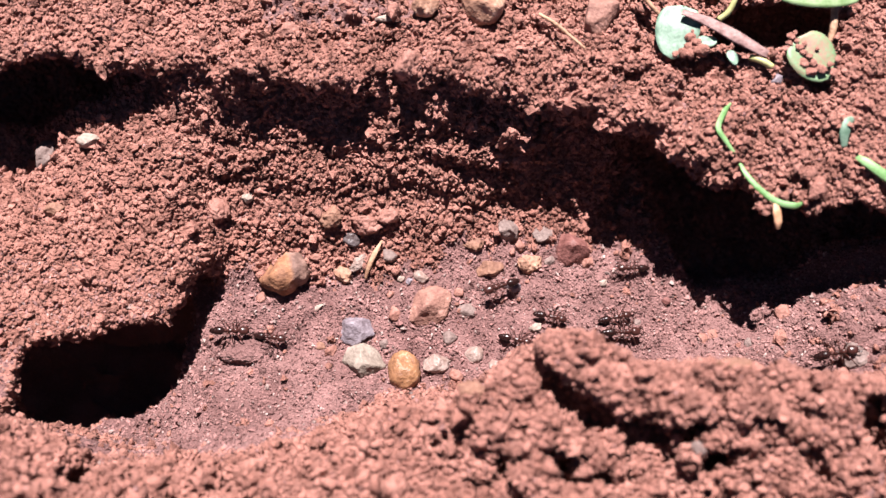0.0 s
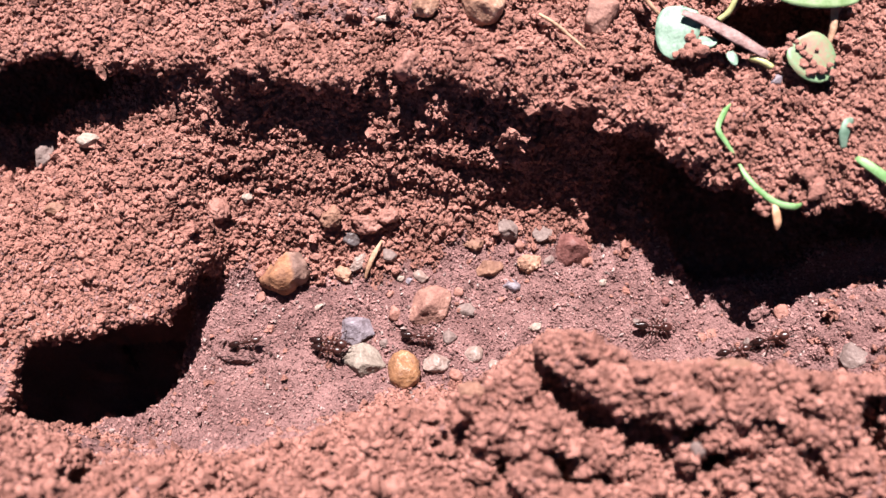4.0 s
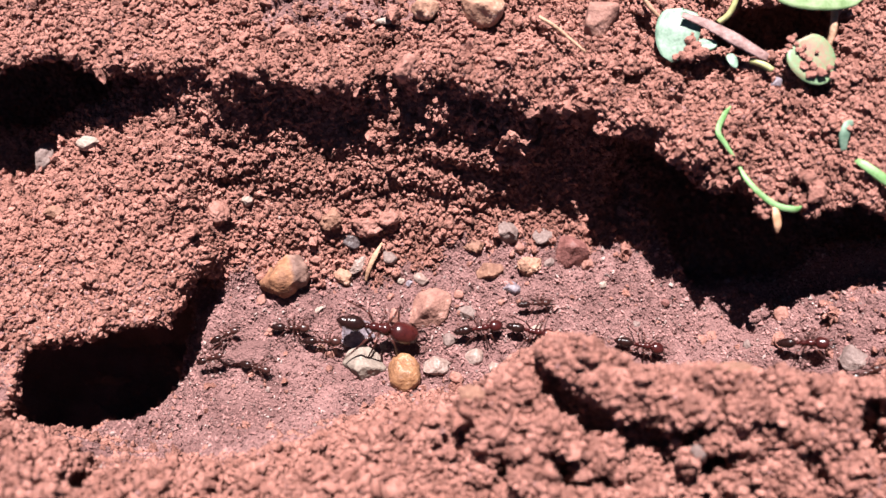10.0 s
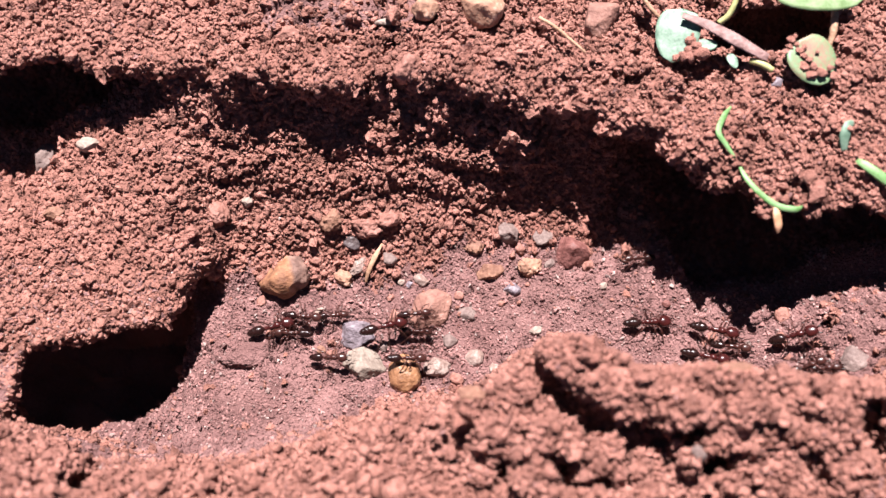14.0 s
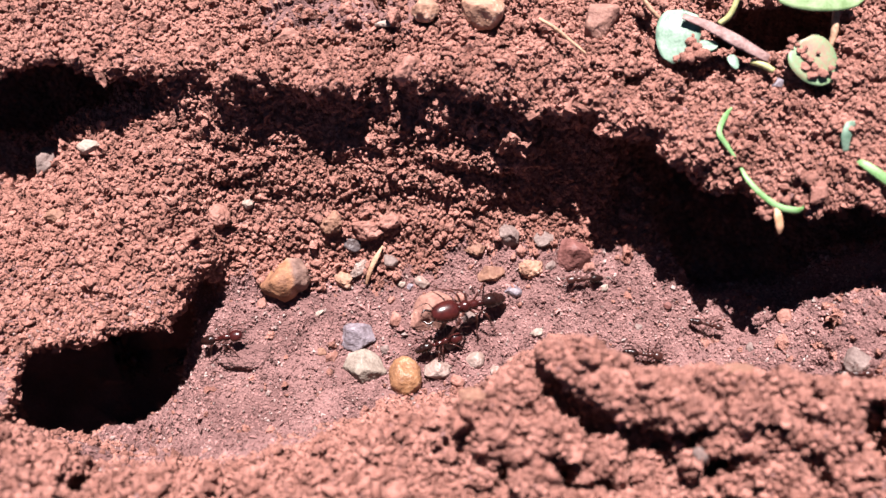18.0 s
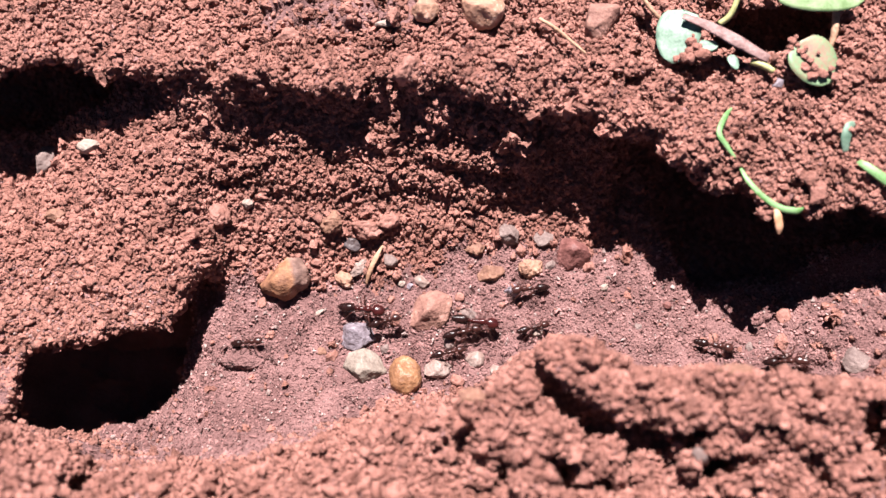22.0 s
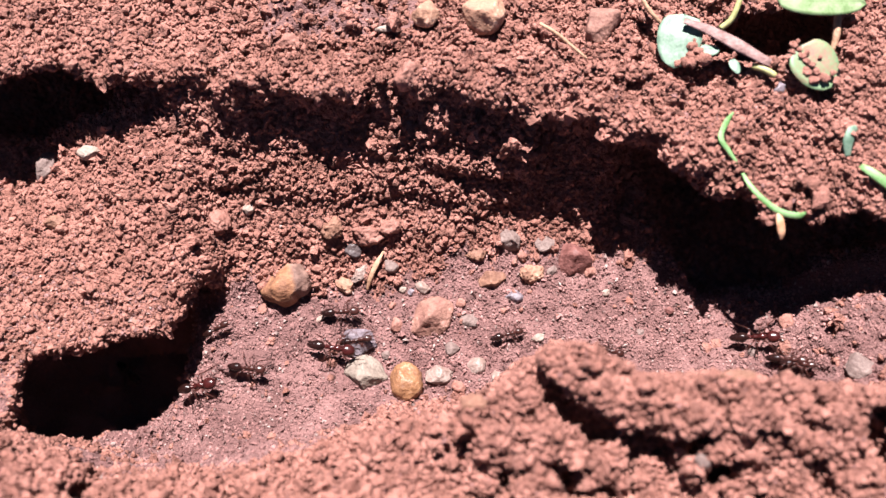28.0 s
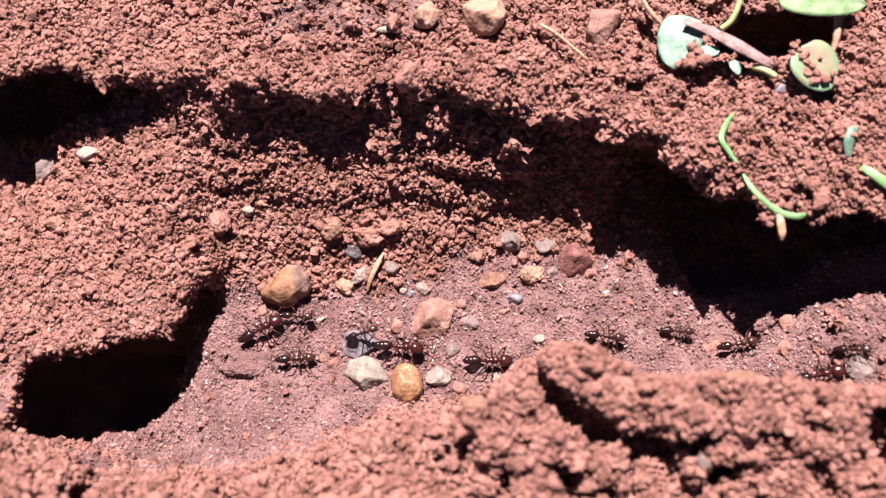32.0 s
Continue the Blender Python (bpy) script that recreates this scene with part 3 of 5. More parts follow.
ROSE = stone_material("rosy_brown_stone", (0.14, 0.062, 0.05), (0.31, 0.165, 0.135), (0.22, 0.11, 0.085))
CLOD = stone_material("clod_soil", (0.15, 0.062, 0.047), (0.27, 0.128, 0.103))



def two_tone(name, one, two, edge, width):
    """A stone of two colours that meet along a line across it."""
    m = stone_material(name, *one)
    n, l = m.node_tree.nodes, m.node_tree.links
    bsdf = n["Principled BSDF"]
    first = bsdf.inputs["Base Color"].links[0].from_socket
    co, split, patch = n.new("ShaderNodeTexCoord"), n.new("ShaderNodeSeparateXYZ"), n.new("ShaderNodeTexNoise")
    patch.inputs["Scale"].default_value, patch.inputs["Detail"].default_value = 500, 4
    l.new(co.outputs["Object"], split.inputs[0])
    l.new(co.outputs["Object"], patch.inputs["Vector"])
    lean = n.new("ShaderNodeMath")
    lean.operation = "MULTIPLY_ADD"
    l.new(patch.outputs["Fac"], lean.inputs[0])
    lean.inputs[1].default_value = width
    l.new(split.outputs["X"], lean.inputs[2])
    step = n.new("ShaderNodeMapRange")
    step.inputs["From Min"].default_value, step.inputs["From Max"].default_value = edge, edge + width * 0.5
    l.new(lean.outputs[0], step.inputs["Value"])
    ramp = n.new("ShaderNodeValToRGB")
    ramp.color_ramp.elements[0].position, ramp.color_ramp.elements[1].position = 0.35, 0.7
    ramp.color_ramp.elements[0].color, ramp.color_ramp.elements[1].color = (*two[0], 1), (*two[1], 1)
    l.new(patch.outputs["Fac"], ramp.inputs["Fac"])
    mix = n.new("ShaderNodeMix")
    mix.data_type = "RGBA"
    l.new(step.outputs["Result"], mix.inputs["Factor"])
    l.new(first, mix.inputs["A"])
    l.new(ramp.outputs["Color"], mix.inputs["B"])
    l.new(mix.outputs["Result"], bsdf.inputs["Base Color"])
    return m


LOBED = two_tone("tan_and_brown_stone", ((0.115, 0.048, 0.028), (0.27, 0.14, 0.095), (0.23, 0.105, 0.055)), ((0.085, 0.045, 0.036), (0.22, 0.125, 0.10)), 0.0018, 0.0014)
HUMPS = []  # stones that the ants climb over: x, y, half width, half depth, top


def stone(name, label, x, y, w, d, h, turn, mat, seed, cuts=4, below=0.008, sink=0.42, category="stone", group="pebbles in the trench", z=None, lobes=0.0):
    """A rounded stone with a few broken faces; sizes and place in mm."""
    r = random.Random(seed)
    bm = bmesh.new()
    bmesh.ops.create_icosphere(bm, subdivisions=4 if w > 3.5 else 3, radius=1.0)
    for _ in range(cuts + 3):
        n = Vector((r.uniform(-1, 1), r.uniform(-1, 1), r.uniform(-0.3, 1))).normalized()
        k = r.uniform(0.55, 0.82)
        for v in bm.verts:
            over = v.co.dot(n) - k
            if over > 0:
                v.co -= n * over * 0.92
    off = Vector((seed * 3.7, seed * 1.3, 0))
    crumbly = 0.2 if category == "clod" else 0.0
    for v in bm.verts:
        q = v.co.copy()
        v.co *= 1 + 0.13 * noise.noise(q * 1.4 + off) + 0.07 * noise.noise(q * 3.4 + off) + 0.035 * noise.noise(q * 8.0 + off) + 0.015 * noise.noise(q * 17.0 + off) + crumbly * noise.noise(q * 5.0 + off) + 0.5 * crumbly * noise.noise(q * 11.0 + off)
        if lobes:
            v.co *= 1 - lobes * math.exp(-((q.x - 0.22 + 0.25 * q.y) / 0.2) ** 2)
        v.co = Vector((v.co.x * w / 2, v.co.y * d / 2, v.co.z * h / 2)) * MM
    me = bpy.data.meshes.new(name)
    for f in bm.faces:
        f.smooth = True
    bm.to_mesh(me)
    bm.free()
    me.materials.append(mat)
    ob = new(name, me)
    z = rest(x * MM, y * MM, below) if z is None else z * MM
    proud = 0.0005 if group.endswith("on the banks") else 0.0
    ob.matrix_world = pose(x * MM, y * MM, z + proud + h * MM * (0.5 - sink), 0, 0, turn)
    if z < 0.006 and h > 2 and y < -2:
        HUMPS.append((x * MM, y * MM, w * MM / 2, d * MM / 2, z + h * MM * (1 - sink)))
    return tagged(ob, label, category, group)


BED = 0.008
stone("stone", "rounded two-lobed tan and ochre stone on the trench floor", -26.9, -5.0, 8.4, 7.2, 6.6, 14, LOBED, 1, -2, lobes=0.14)
stone("stone", "wedge-shaped pinkish brown stone lying on grit", -2.1, -10.4, 8.6, 6.6, 5.4, 38, ROSE, 22, 7)
stone("pebble", "smooth mauve-grey pebble that the ants climb over", -14.6, -14.6, 6.4, 5.2, 4.4, 15, MAUVE, 3, 4)
stone("pebble", "greenish grey rough pebble with a broken edge", -13.3, -20.4, 7.2, 6.9, 5.8, -10, OLIVE, 4, 4)
stone("pebble", "polished ochre pebble with a brown rind", -6.4, -21.7, 5.5, 6.6, 5.4, 8, OCHRE, 5, -2)
stone("pebble", "pale pink shiny pebble half sunk in soil", -1.1, -20.2, 4.9, 3.5, 3.2, 10, PALE, 6, 2)
stone("stone", "dark red knobbly stone at the foot of the bank", 21.9, -0.3, 7.0, 7.2, 6.4, -25, WINE, 7, 5, 0.012)
stone("stone_chip", "dark slate chip on loose crumbs", -16.0, 0.9, 4.2, 2.6, 2.2, -25, SLATE, 8, 5, 0.012)
stone("stone_chip", "orange-brown broken stone chip", 8.0, -3.9, 4.9, 3.7, 3.4, 10, RUST, 9, 7)
stone("clod", "peach-coloured crumbly clod on grit", 15.1, -2.6, 4.4, 3.8, 3.2, 30, PEACH, 10, 3, category="clod")
stone("pebble", "small bluish grey pebble", 11.8, -6.7, 3.2, 2.6, 2.3, 0, MAUVE, 11, 3)
stone("pebble", "flat grey pebble below the bank", 17.1, 2.1, 3.9, 2.8, 2.4, 15, GREY, 12, 3, 0.012)
stone("stone", "dark grey stone wedged at the bank's foot", 11.1, 2.7, 4.6, 4.2, 3.8, -40, GREY, 13, 5, 0.012)
stone("pebble", "small pinkish grey pebble", 5.1, -18.7, 3.3, 3.3, 2.8, 0, PALE, 14, 3)
stone("pebble", "small round grey pebble", 1.3, -15.9, 2.7, 2.7, 2.3, 0, GREY, 15, 2)
stone("stone_chip", "small white chip on the grit", 15.4, -14.3, 2.6, 1.5, 1.3, 20, CHALK, 16, 4)
stone("clod", "pinkish clod of soil on the trench floor", 4.0, -11.0, 3.2, 3.4, 2.4, 60, GREY, 17, 4, category="clod")
stone("stone", "pinkish grey stone beside the ants' way", 65.0, -20.8, 5.2, 4.6, 3.4, 0, GREY, 18, 4, 0.012)
stone("clod", "mauve clod of trodden soil beside the tunnel", -33.4, -18.2, 9.4, 5.4, 2.8, 22, trodden, 19, 6, sink=0.55, category="clod")
stone("clod", "light clod at the edge of the cave's shade", 57.0, -12.0, 2.8, 2.8, 2.4, 0, CLOD, 20, 3, 0.012, category="clod")
stone("clod", "orange clod on the bank's foot", -19.0, 3.4, 3.8, 4.0, 4.2, 0, RUST, 21, 4, 0.014, category="clod", group="clods on the banks")
stone("clod", "pale pinkish clod on the bank's foot", -13.0, 3.0, 6.2, 4.0, 4.0, 10, CLOD, 23, 4, 0.014, category="clod", group="clods on the banks")
stone("clod", "small crumbly clod on the bank", -9.3, 4.2, 4.0, 3.2, 3.0, 10, CLOD, 63, 4, 0.014, category="clod", group="clods on the banks")
stone("stone", "chalky white stone on the mound", -59.4, 15.2, 4.2, 3.0, 2.8, -10, CHALK, 24, 5, 0.022, group="stones on the banks")
stone("stone", "purplish grey stone at the edge of the upper cave", -68.6, 14.8, 3.6, 6.0, 3.2, -20, GREY, 25, 5, 0.016, group="stones on the banks")
stone("clod", "reddish clod hanging on the bank's lip", -5.7, 22.6, 5.6, 4.4, 4.6, 10, CLOD, 26, 6, 0.030, 0.35, "clod", "clods on the banks")
stone("stone", "orange stone lying on the open ground", -2.9, 33.0, 4.4, 4.8, 4.2, 0, PEACH, 27, 3, 0.034, 0.25, group="stones on the banks")
stone("stone", "large pinkish orange rough stone on the open ground", 6.1, 33.2, 7.8, 7.4, 5.4, 25, PEACH, 28, 3, 0.034, 0.32, group="stones on the banks")
stone("stone", "pinkish brown angular stone on the open ground", 25.5, 32.0, 6.6, 7.4, 5.4, -20, ROSE, 29, 4, 0.034, 0.32, group="stones on the banks")
stone("stone_chip", "flat white chip on the open ground", -8.9, 32.2, 4.6, 1.4, 0.9, 5, CHALK, 30, 4, 0.034, 0.1, group="stones on the banks")
stone("clod", "flat brown clod on the open ground", -25.1, 29.6, 5.4, 3.0, 2.6, 10, CLOD, 31, 6, 0.034, category="clod", group="clods on the banks")
stone("clod", "orange lump on the mound", -64.8, 3.7, 3.8, 2.4, 2.4, 0, RUST, 32, 3, 0.016, category="clod", group="clods on the banks")
stone("clod", "pale pink lump on the mound", -38.2, 4.4, 5.6, 3.8, 3.4, -20, CLOD, 33, 4, 0.02, category="clod", group="clods on the banks")
stone("stone_chip", "small whitish chip on the bank", -33.0, 6.4, 1.9, 2.1, 1.6, 0, CHALK, 34, 4, 0.016, group="stones on the banks")
stone("clod", "orange lump on the front bank", 4.5, -28.9, 4.6, 3.6, 3.2, 0, RUST, 35, 2, 0.034, category="clod", group="clods on the banks")
stone("clod", "pink lump on the front bank", -7.6, -41.8, 5.0, 3.4, 3.0, 0, CLOD, 36, 2, 0.034, category="clod", group="clods on the banks")
stone("pebble", "small grey pebble on the front bank", 36.0, -37.1, 2.4, 2.4, 2.2, 0, GREY, 37, 3, 0.034, group="stones on the banks")
stone("clod", "pinkish crust on the front bank's crest", 41.5, -25.8, 5.4, 2.4, 2.4, 0, RUST, 38, 2, 0.034, category="clod", group="clods on the banks")
stone("clod", "peach clod beside a splinter", -17.0, -4.7, 4.2, 3.4, 2.4, 0, PEACH, 39, 4, category="clod")
stone("clod", "peach flake beside a splinter", -14.4, -2.9, 4.6, 2.2, 2.0, 40, PALE, 40, 6, category="clod")
stone("stone_chip", "pale upright stone chip", -3.7, -5.3, 3.4, 2.2, 2.4, -30, PALE, 41, 6)
stone("stone_chip", "slim white chip on the grit", -21.0, -10.6, 2.4, 1.0, 0.9, 40, CHALK, 42, 4)
stone("pebble", "brown round pebble on loose crumbs", -9.2, -1.7, 2.9, 2.9, 2.4, 0, GREY, 43, 3)
stone("clod", "orange clod on loose crumbs", 5.1, 0.3, 3.6, 2.6, 2.4, 0, RUST, 44, 4, category="clod")
for k, (x, y, s, m, label) in enumerate((
        (-9.0, -8.4, 1.7, CLOD, "small reddish clod"), (-7.2, -5.6, 1.5, CHALK, "tiny whitish pebble"), (-5.8, -6.0, 1.4, MAUVE, "tiny bluish pebble"), (-8.3, -11.8, 2.6, CLOD, "small reddish clod"),
        (2.6, -8.0, 1.9, CLOD, "small reddish clod"), (10.0, -9.2, 1.6, CLOD, "small reddish clod"), (18.4, -2.4, 2.2, GREY, "small grey pebble"), (13.4, 0.2, 2.4, CLOD, "small reddish clod"),
        (-1.2, 1.4, 2.2, CLOD, "small reddish clod"), (0.8, 3.4, 2.6, CLOD, "small reddish clod"), (-21.8, -2.2, 2.4, CLOD, "small reddish clod"), (-31.0, -9.0, 2.2, CLOD, "small reddish clod"),
        (8.6, -21.0, 3.0, PALE, "small pale pink pebble"), (2.2, -22.6, 2.8, CLOD, "small reddish clod"), (38.0, -9.4, 1.8, WINE, "tiny dark red pebble"), (27.4, -6.2, 1.6, CHALK, "tiny whitish pebble"),
        (46.0, -14.6, 2.4, CLOD, "small reddish clod"), (44.2, -15.4, 2.2, CLOD, "small reddish clod"), (33.0, -13.0, 1.5, GREY, "tiny grey pebble"), (-20.6, -17.4, 1.9, RUST, "tiny orange pebble"),
        (-18.6, -18.2, 2.4, CLOD, "small reddish clod"), (25.0, -2.6, 2.6, CLOD, "small reddish clod"), (51.0, -16.8, 1.7, GREY, "tiny grey pebble"), (-9.8, -16.8, 2.0, GREY, "tiny grey pebble"))):
    stone("pebble" if m not in (CLOD,) else "clod", label + " on the trench floor", x, y, s, s * 0.85, s * 0.75, 37 * k, m, 70 + k, 4, 0.010, category="stone" if m is not CLOD else "clod", group="small pebbles in the trench")


def bend(points, steps=5):
    """A smooth line through a few points."""
    p = [Vector(q) for q in points]
    p = [p[0] * 2 - p[1]] + p + [p[-1] * 2 - p[-2]]
    out = []
    for i in range(1, len(p) - 2):
        a, b, c, d = p[i - 1:i + 3]
        for k in range(steps):
            t = k / steps
            out.append(0.5 * ((2 * b) + (c - a) * t + (2 * a - 5 * b + 4 * c - d) * t**2 + (3 * b - a - 3 * c + d) * t**3))
    return out + [p[-2]]


def tube(bm, points, wide, flat=1.0, sides=8, up=Vector((0, 0, 1)), scale=MM):
    """A closed tube along points, its half width by station; flat: its thickness over its width."""
    rings, n = [], len(points)
    for i, p in enumerate(points):
        t = (points[min(i + 1, n - 1)] - points[max(i - 1, 0)]).normalized()
        u = t.cross(up)
        u = u.normalized() if u.length > 1e-6 else t.orthogonal().normalized()
        v = u.cross(t)
        f = i / (n - 1) * (len(wide) - 1)
        k = min(int(f), len(wide) - 2)
        r = wide[k] + (wide[k + 1] - wide[k]) * (f - k)
        rings.append([bm.verts.new((p + (u * math.cos(a) + v * math.sin(a) * flat) * r) * scale) for a in (math.tau * j / sides for j in range(sides))])
    for a, b in zip(rings[:-1], rings[1:]):
        for j in range(sides):
            bm.faces.new((a[j], a[(j + 1) % sides], b[(j + 1) % sides], b[j]))
    bm.faces.new(rings[0][::-1])
    bm.faces.new(rings[-1])
    return bm


def blade(points, wide, flat=1.0, steps=6, sides=8, up=Vector((0, 0, 1))):
    return tube(bmesh.new(), bend(points, steps), wide, flat, sides, up)


def leaf_mesh(length, width, cup, droop, thick=0.35, nu=14, nv=8, tip=0.75):
    """A thick leaf along +x from its base, in mm."""
    bm = bmesh.new()
    layers = []
    for s in (1, -1):
        grid = []
        for i in range(nu + 1):
            u = i / nu
            w = width / 2 * max(0.03, math.sqrt(max(0.0, 1 - (2 * u ** tip - 1) ** 2)))
            row = []
            for j in range(nv + 1):
                v = 2 * j / nv - 1
                z = cup * v * v * w - droop * u * u + 0.12 * noise.noise(Vector((u * 4, v * 3, length))) - 0.10 * math.exp(-(v * 7) ** 2)
                row.append(bm.verts.new(Vector((u * length, v * w, z + s * thick / 2 * (1 - 0.6 * v * v))) * MM))
            grid.append(row)
        layers.append(grid)
    for s, g in enumerate(layers):
        for i in range(nu):
            for j in range(nv):
                q = (g[i][j], g[i + 1][j], g[i + 1][j + 1], g[i][j + 1])
                bm.faces.new(q if s == 0 else q[::-1])
    a, b = layers
    for i in range(nu):
        bm.faces.new((a[i + 1][0], a[i][0], b[i][0], b[i + 1][0]))
        bm.faces.new((a[i][nv], a[i + 1][nv], b[i + 1][nv], b[i][nv]))
    for j in range(nv):
        bm.faces.new((a[0][j], a[0][j + 1], b[0][j + 1], b[0][j]))
        bm.faces.new((a[nu][j + 1], a[nu][j], b[nu][j], b[nu][j + 1]))
    return bm


def leaf_material(name, dark, light, third=None, scale=420):
    m = material(name, dark, light, scale, rough=0.55, bump=0.6, fine=2200, third=third, spec=0.5, island=False, depth=0.00012)
    return m


LEAF = leaf_material("dusty_leaf", (0.062, 0.112, 0.075), (0.165, 0.24, 0.178))
DUSTY = leaf_material("soiled_leaf", (0.2, 0.1, 0.072), (0.13, 0.2, 0.11), (0.115, 0.175, 0.085), 210)
FRESH = leaf_material("fresh_leaf", (0.09, 0.15, 0.05), (0.185, 0.25, 0.125))
SPROUT = leaf_material("sprout_green", (0.075, 0.17, 0.045), (0.165, 0.29, 0.12))
STEM = leaf_material("yellow_green_stem", (0.21, 0.2, 0.07), (0.36, 0.35, 0.16))
STRAW = stone_material("dry_straw", (0.19, 0.10, 0.06), (0.33, 0.20, 0.13), rough=0.7)
BARK = stone_material("purplish_dry_stick", (0.12, 0.062, 0.058), (0.24, 0.145, 0.135), rough=0.7, scale=500)
BUD = leaf_material("orange_bud", (0.36, 0.17, 0.09), (0.52, 0.3, 0.19))


def thing(name, label, category, group=""):
    return tagged(new(name), label, category, group)


def place(ob, m):
    ob.matrix_basis = m
    return ob


# the seedling on the open ground
seedling = thing("seedling", "low seedling with round dusty green leaves half buried in soil", "seedling")
place(part("leaf", leaf_mesh(8.8, 7.0, 0.10, 0.8), LEAF, seedling, "round dusty blue-green leaf"), pose(0.0382, 0.0318, 0.0260, 8, 12, -104))
place(part("leaf", leaf_mesh(8.2, 7.6, 0.06, 0.6), DUSTY, seedling, "green leaf with soil stuck on it"), pose(0.0553, 0.0254, 0.0266, 6, 10, -50))
place(part("leaf", leaf_mesh(14.5, 5.4, 0.12, 0.6), FRESH, seedling, "long fresh green leaf"), pose(0.0520, 0.0336, 0.0285, 22, 2, -5))
place(part("leaf", leaf_mesh(3.4, 2.2, 0.06, 0.3), LEAF, seedling, "small leaf tip poking out of the soil"), pose(0.0400, 0.0254, 0.0252, 0, -4, 8))
place(part("leaf", leaf_mesh(2.6, 1.6, 0.06, 0.3), LEAF, seedling, "small leaf tip poking out of the soil"), pose(0.0450, 0.0240, 0.0252, 0, -4, -70))
part("stem", blade([(44.2, 30.2, 24.4), (45.6, 31.0, 25.6), (46.6, 33.0, 27.0), (48.0, 37.5, 28.6)], [0.55, 0.5, 0.45, 0.45]), STEM, seedling, "yellow-green stem")
part("stem", blade([(48.4, 23.2, 24.6), (50.0, 22.2, 25.2), (51.6, 21.2, 25.0)], [0.5, 0.55, 0.5]), STEM, seedling, "yellow-green stem stub")
part("petiole", blade([(31.8, 37.0, 25.2), (32.2, 34.4, 25.4), (33.6, 32.2, 25.0), (35.6, 30.6, 24.0)], [0.35, 0.38, 0.36, 0.3]), STRAW, seedling, "dry tan stalk")
part("petiole", blade([(61.0, 37.0, 26.4), (62.6, 33.4, 25.6), (62.4, 29.0, 24.6), (61.4, 25.6, 23.4)], [0.45, 0.6, 0.65, 0.4]), STRAW, seedling, "dry brown stalk")
stick = part("dry_stick", blade([(37.8, 30.1, 26.8), (41.5, 28.4, 26.8), (46.0, 25.8, 26.4), (50.8, 23.0, 25.7)], [0.5, 0.95, 1.2, 0.8], 0.22), BARK)
tagged(stick, "purplish dry flat stick lying across the seedling", "stick")
stone("seed_husk", "small grey translucent husk beside a stem", 52.9, 20.4, 2.6, 2.4, 2.2, 30, MAUVE, 61, 5, 0.034, 0.2, "seed husk", "plant litter")


for k, (x, y, s, lift) in enumerate(((54.4, 25.6, 1.5, 0.1), (55.2, 24.8, 1.0, 0.1), (55.0, 26.2, 0.9, 0.1), (54.2, 24.6, 1.3, -0.1), (55.6, 23.8, 1.5, 0.0), (56.4, 24.4, 0.9, 0.1), (56.2, 23.0, 1.4, 0.0), (57.0, 22.4, 1.2, 0.0), (58.4, 23.6, 0.8, 0.0), (57.6, 21.4, 1.7, -0.1), (58.8, 20.4, 1.9, -0.2), (60.2, 21.0, 1.3, 0.0), (61.4, 21.8, 1.1, 0.0), (60.6, 19.8, 1.6, -0.2), (56.2, 21.6, 2.0, -0.4), (57.4, 20.2, 2.2, -0.5))):
    stone("soil_crumb", "crumb of red soil lying on a leaf", x, y, s, s * 0.85, s * 0.45, 50 * k, crumb_soil, 120 + k, 3, category="clod", group="crumbs on the leaf", z=26.7 - 0.14 * (25 - y) + lift)
for k, (x, y, s) in enumerate(((39.2, 26.4, 1.9), (39.8, 25.4, 2.1), (38.6, 24.6, 1.7), (37.6, 23.6, 1.8), (40.6, 24.2, 2.6), (39.6, 27.4, 1.2), (36.6, 23.4, 1.4), (38.8, 23.4, 2.0))):
    stone("soil_crumb", "crumb of red soil banked against a leaf", x, y, s, s * 0.85, s * 0.8, 40 * k, crumb_soil, 150 + k, 3, category="clod", group="crumbs on the leaf", z=25.2)


def sprout(name, label, blades):
    ob = thing(name, label, "sprout", "sprouts on the bank's lip")
    for kind, pts, wide, mat, lab in blades:
        part(kind, blade(pts, [0.85 * w for w in wide], 0.3, up=Vector((0.1, -0.6, 0.8))), mat, ob, lab)
    return ob


sprout("sprout", "thin curved green sprout hanging over the bank's lip", [("blade", [(44.9, 15.6, 23.6), (43.5, 13.7, 24.2), (42.3, 11.0, 24.2), (43.5, 9.2, 23.4), (45.0, 7.4, 22.4)], [0.2, 0.62, 0.55, 0.45, 0.25], SPROUT, "")])
sprout("sprout", "curved green sprout with an orange bud under the bank's lip", [
    ("blade", [(45.8, 6.1, 21.8), (46.5, 4.0, 22.2), (48.2, 1.6, 22.2), (50.7, -0.4, 22.0), (53.3, -1.0, 21.9), (54.7, -0.4, 21.5)], [0.3, 0.5, 0.52, 0.58, 0.6, 0.3], SPROUT, ""),
    ("bud", [(50.5, -0.6, 21.8), (50.7, -1.9, 21.4), (51.0, -3.2, 20.6), (51.1, -4.0, 19.8)], [0.5, 0.8, 0.75, 0.25], BUD, "dry orange bud")])
sprout("sprout", "short green sprout half buried in soil", [("blade", [(63.5, 12.6, 24.0), (62.3, 11.7, 24.5), (61.7, 10.1, 23.9), (61.9, 8.4, 22.6)], [0.4, 1.15, 1.05, 0.6], LEAF, "")])
sprout("sprout", "long green leaf blade hanging from the bank", [("blade", [(63.3, 7.4, 22.0), (64.6, 5.9, 22.9), (67.4, 3.6, 22.7), (70.3, 1.8, 21.6)], [0.3, 0.8, 0.95, 0.45], SPROUT, "")])
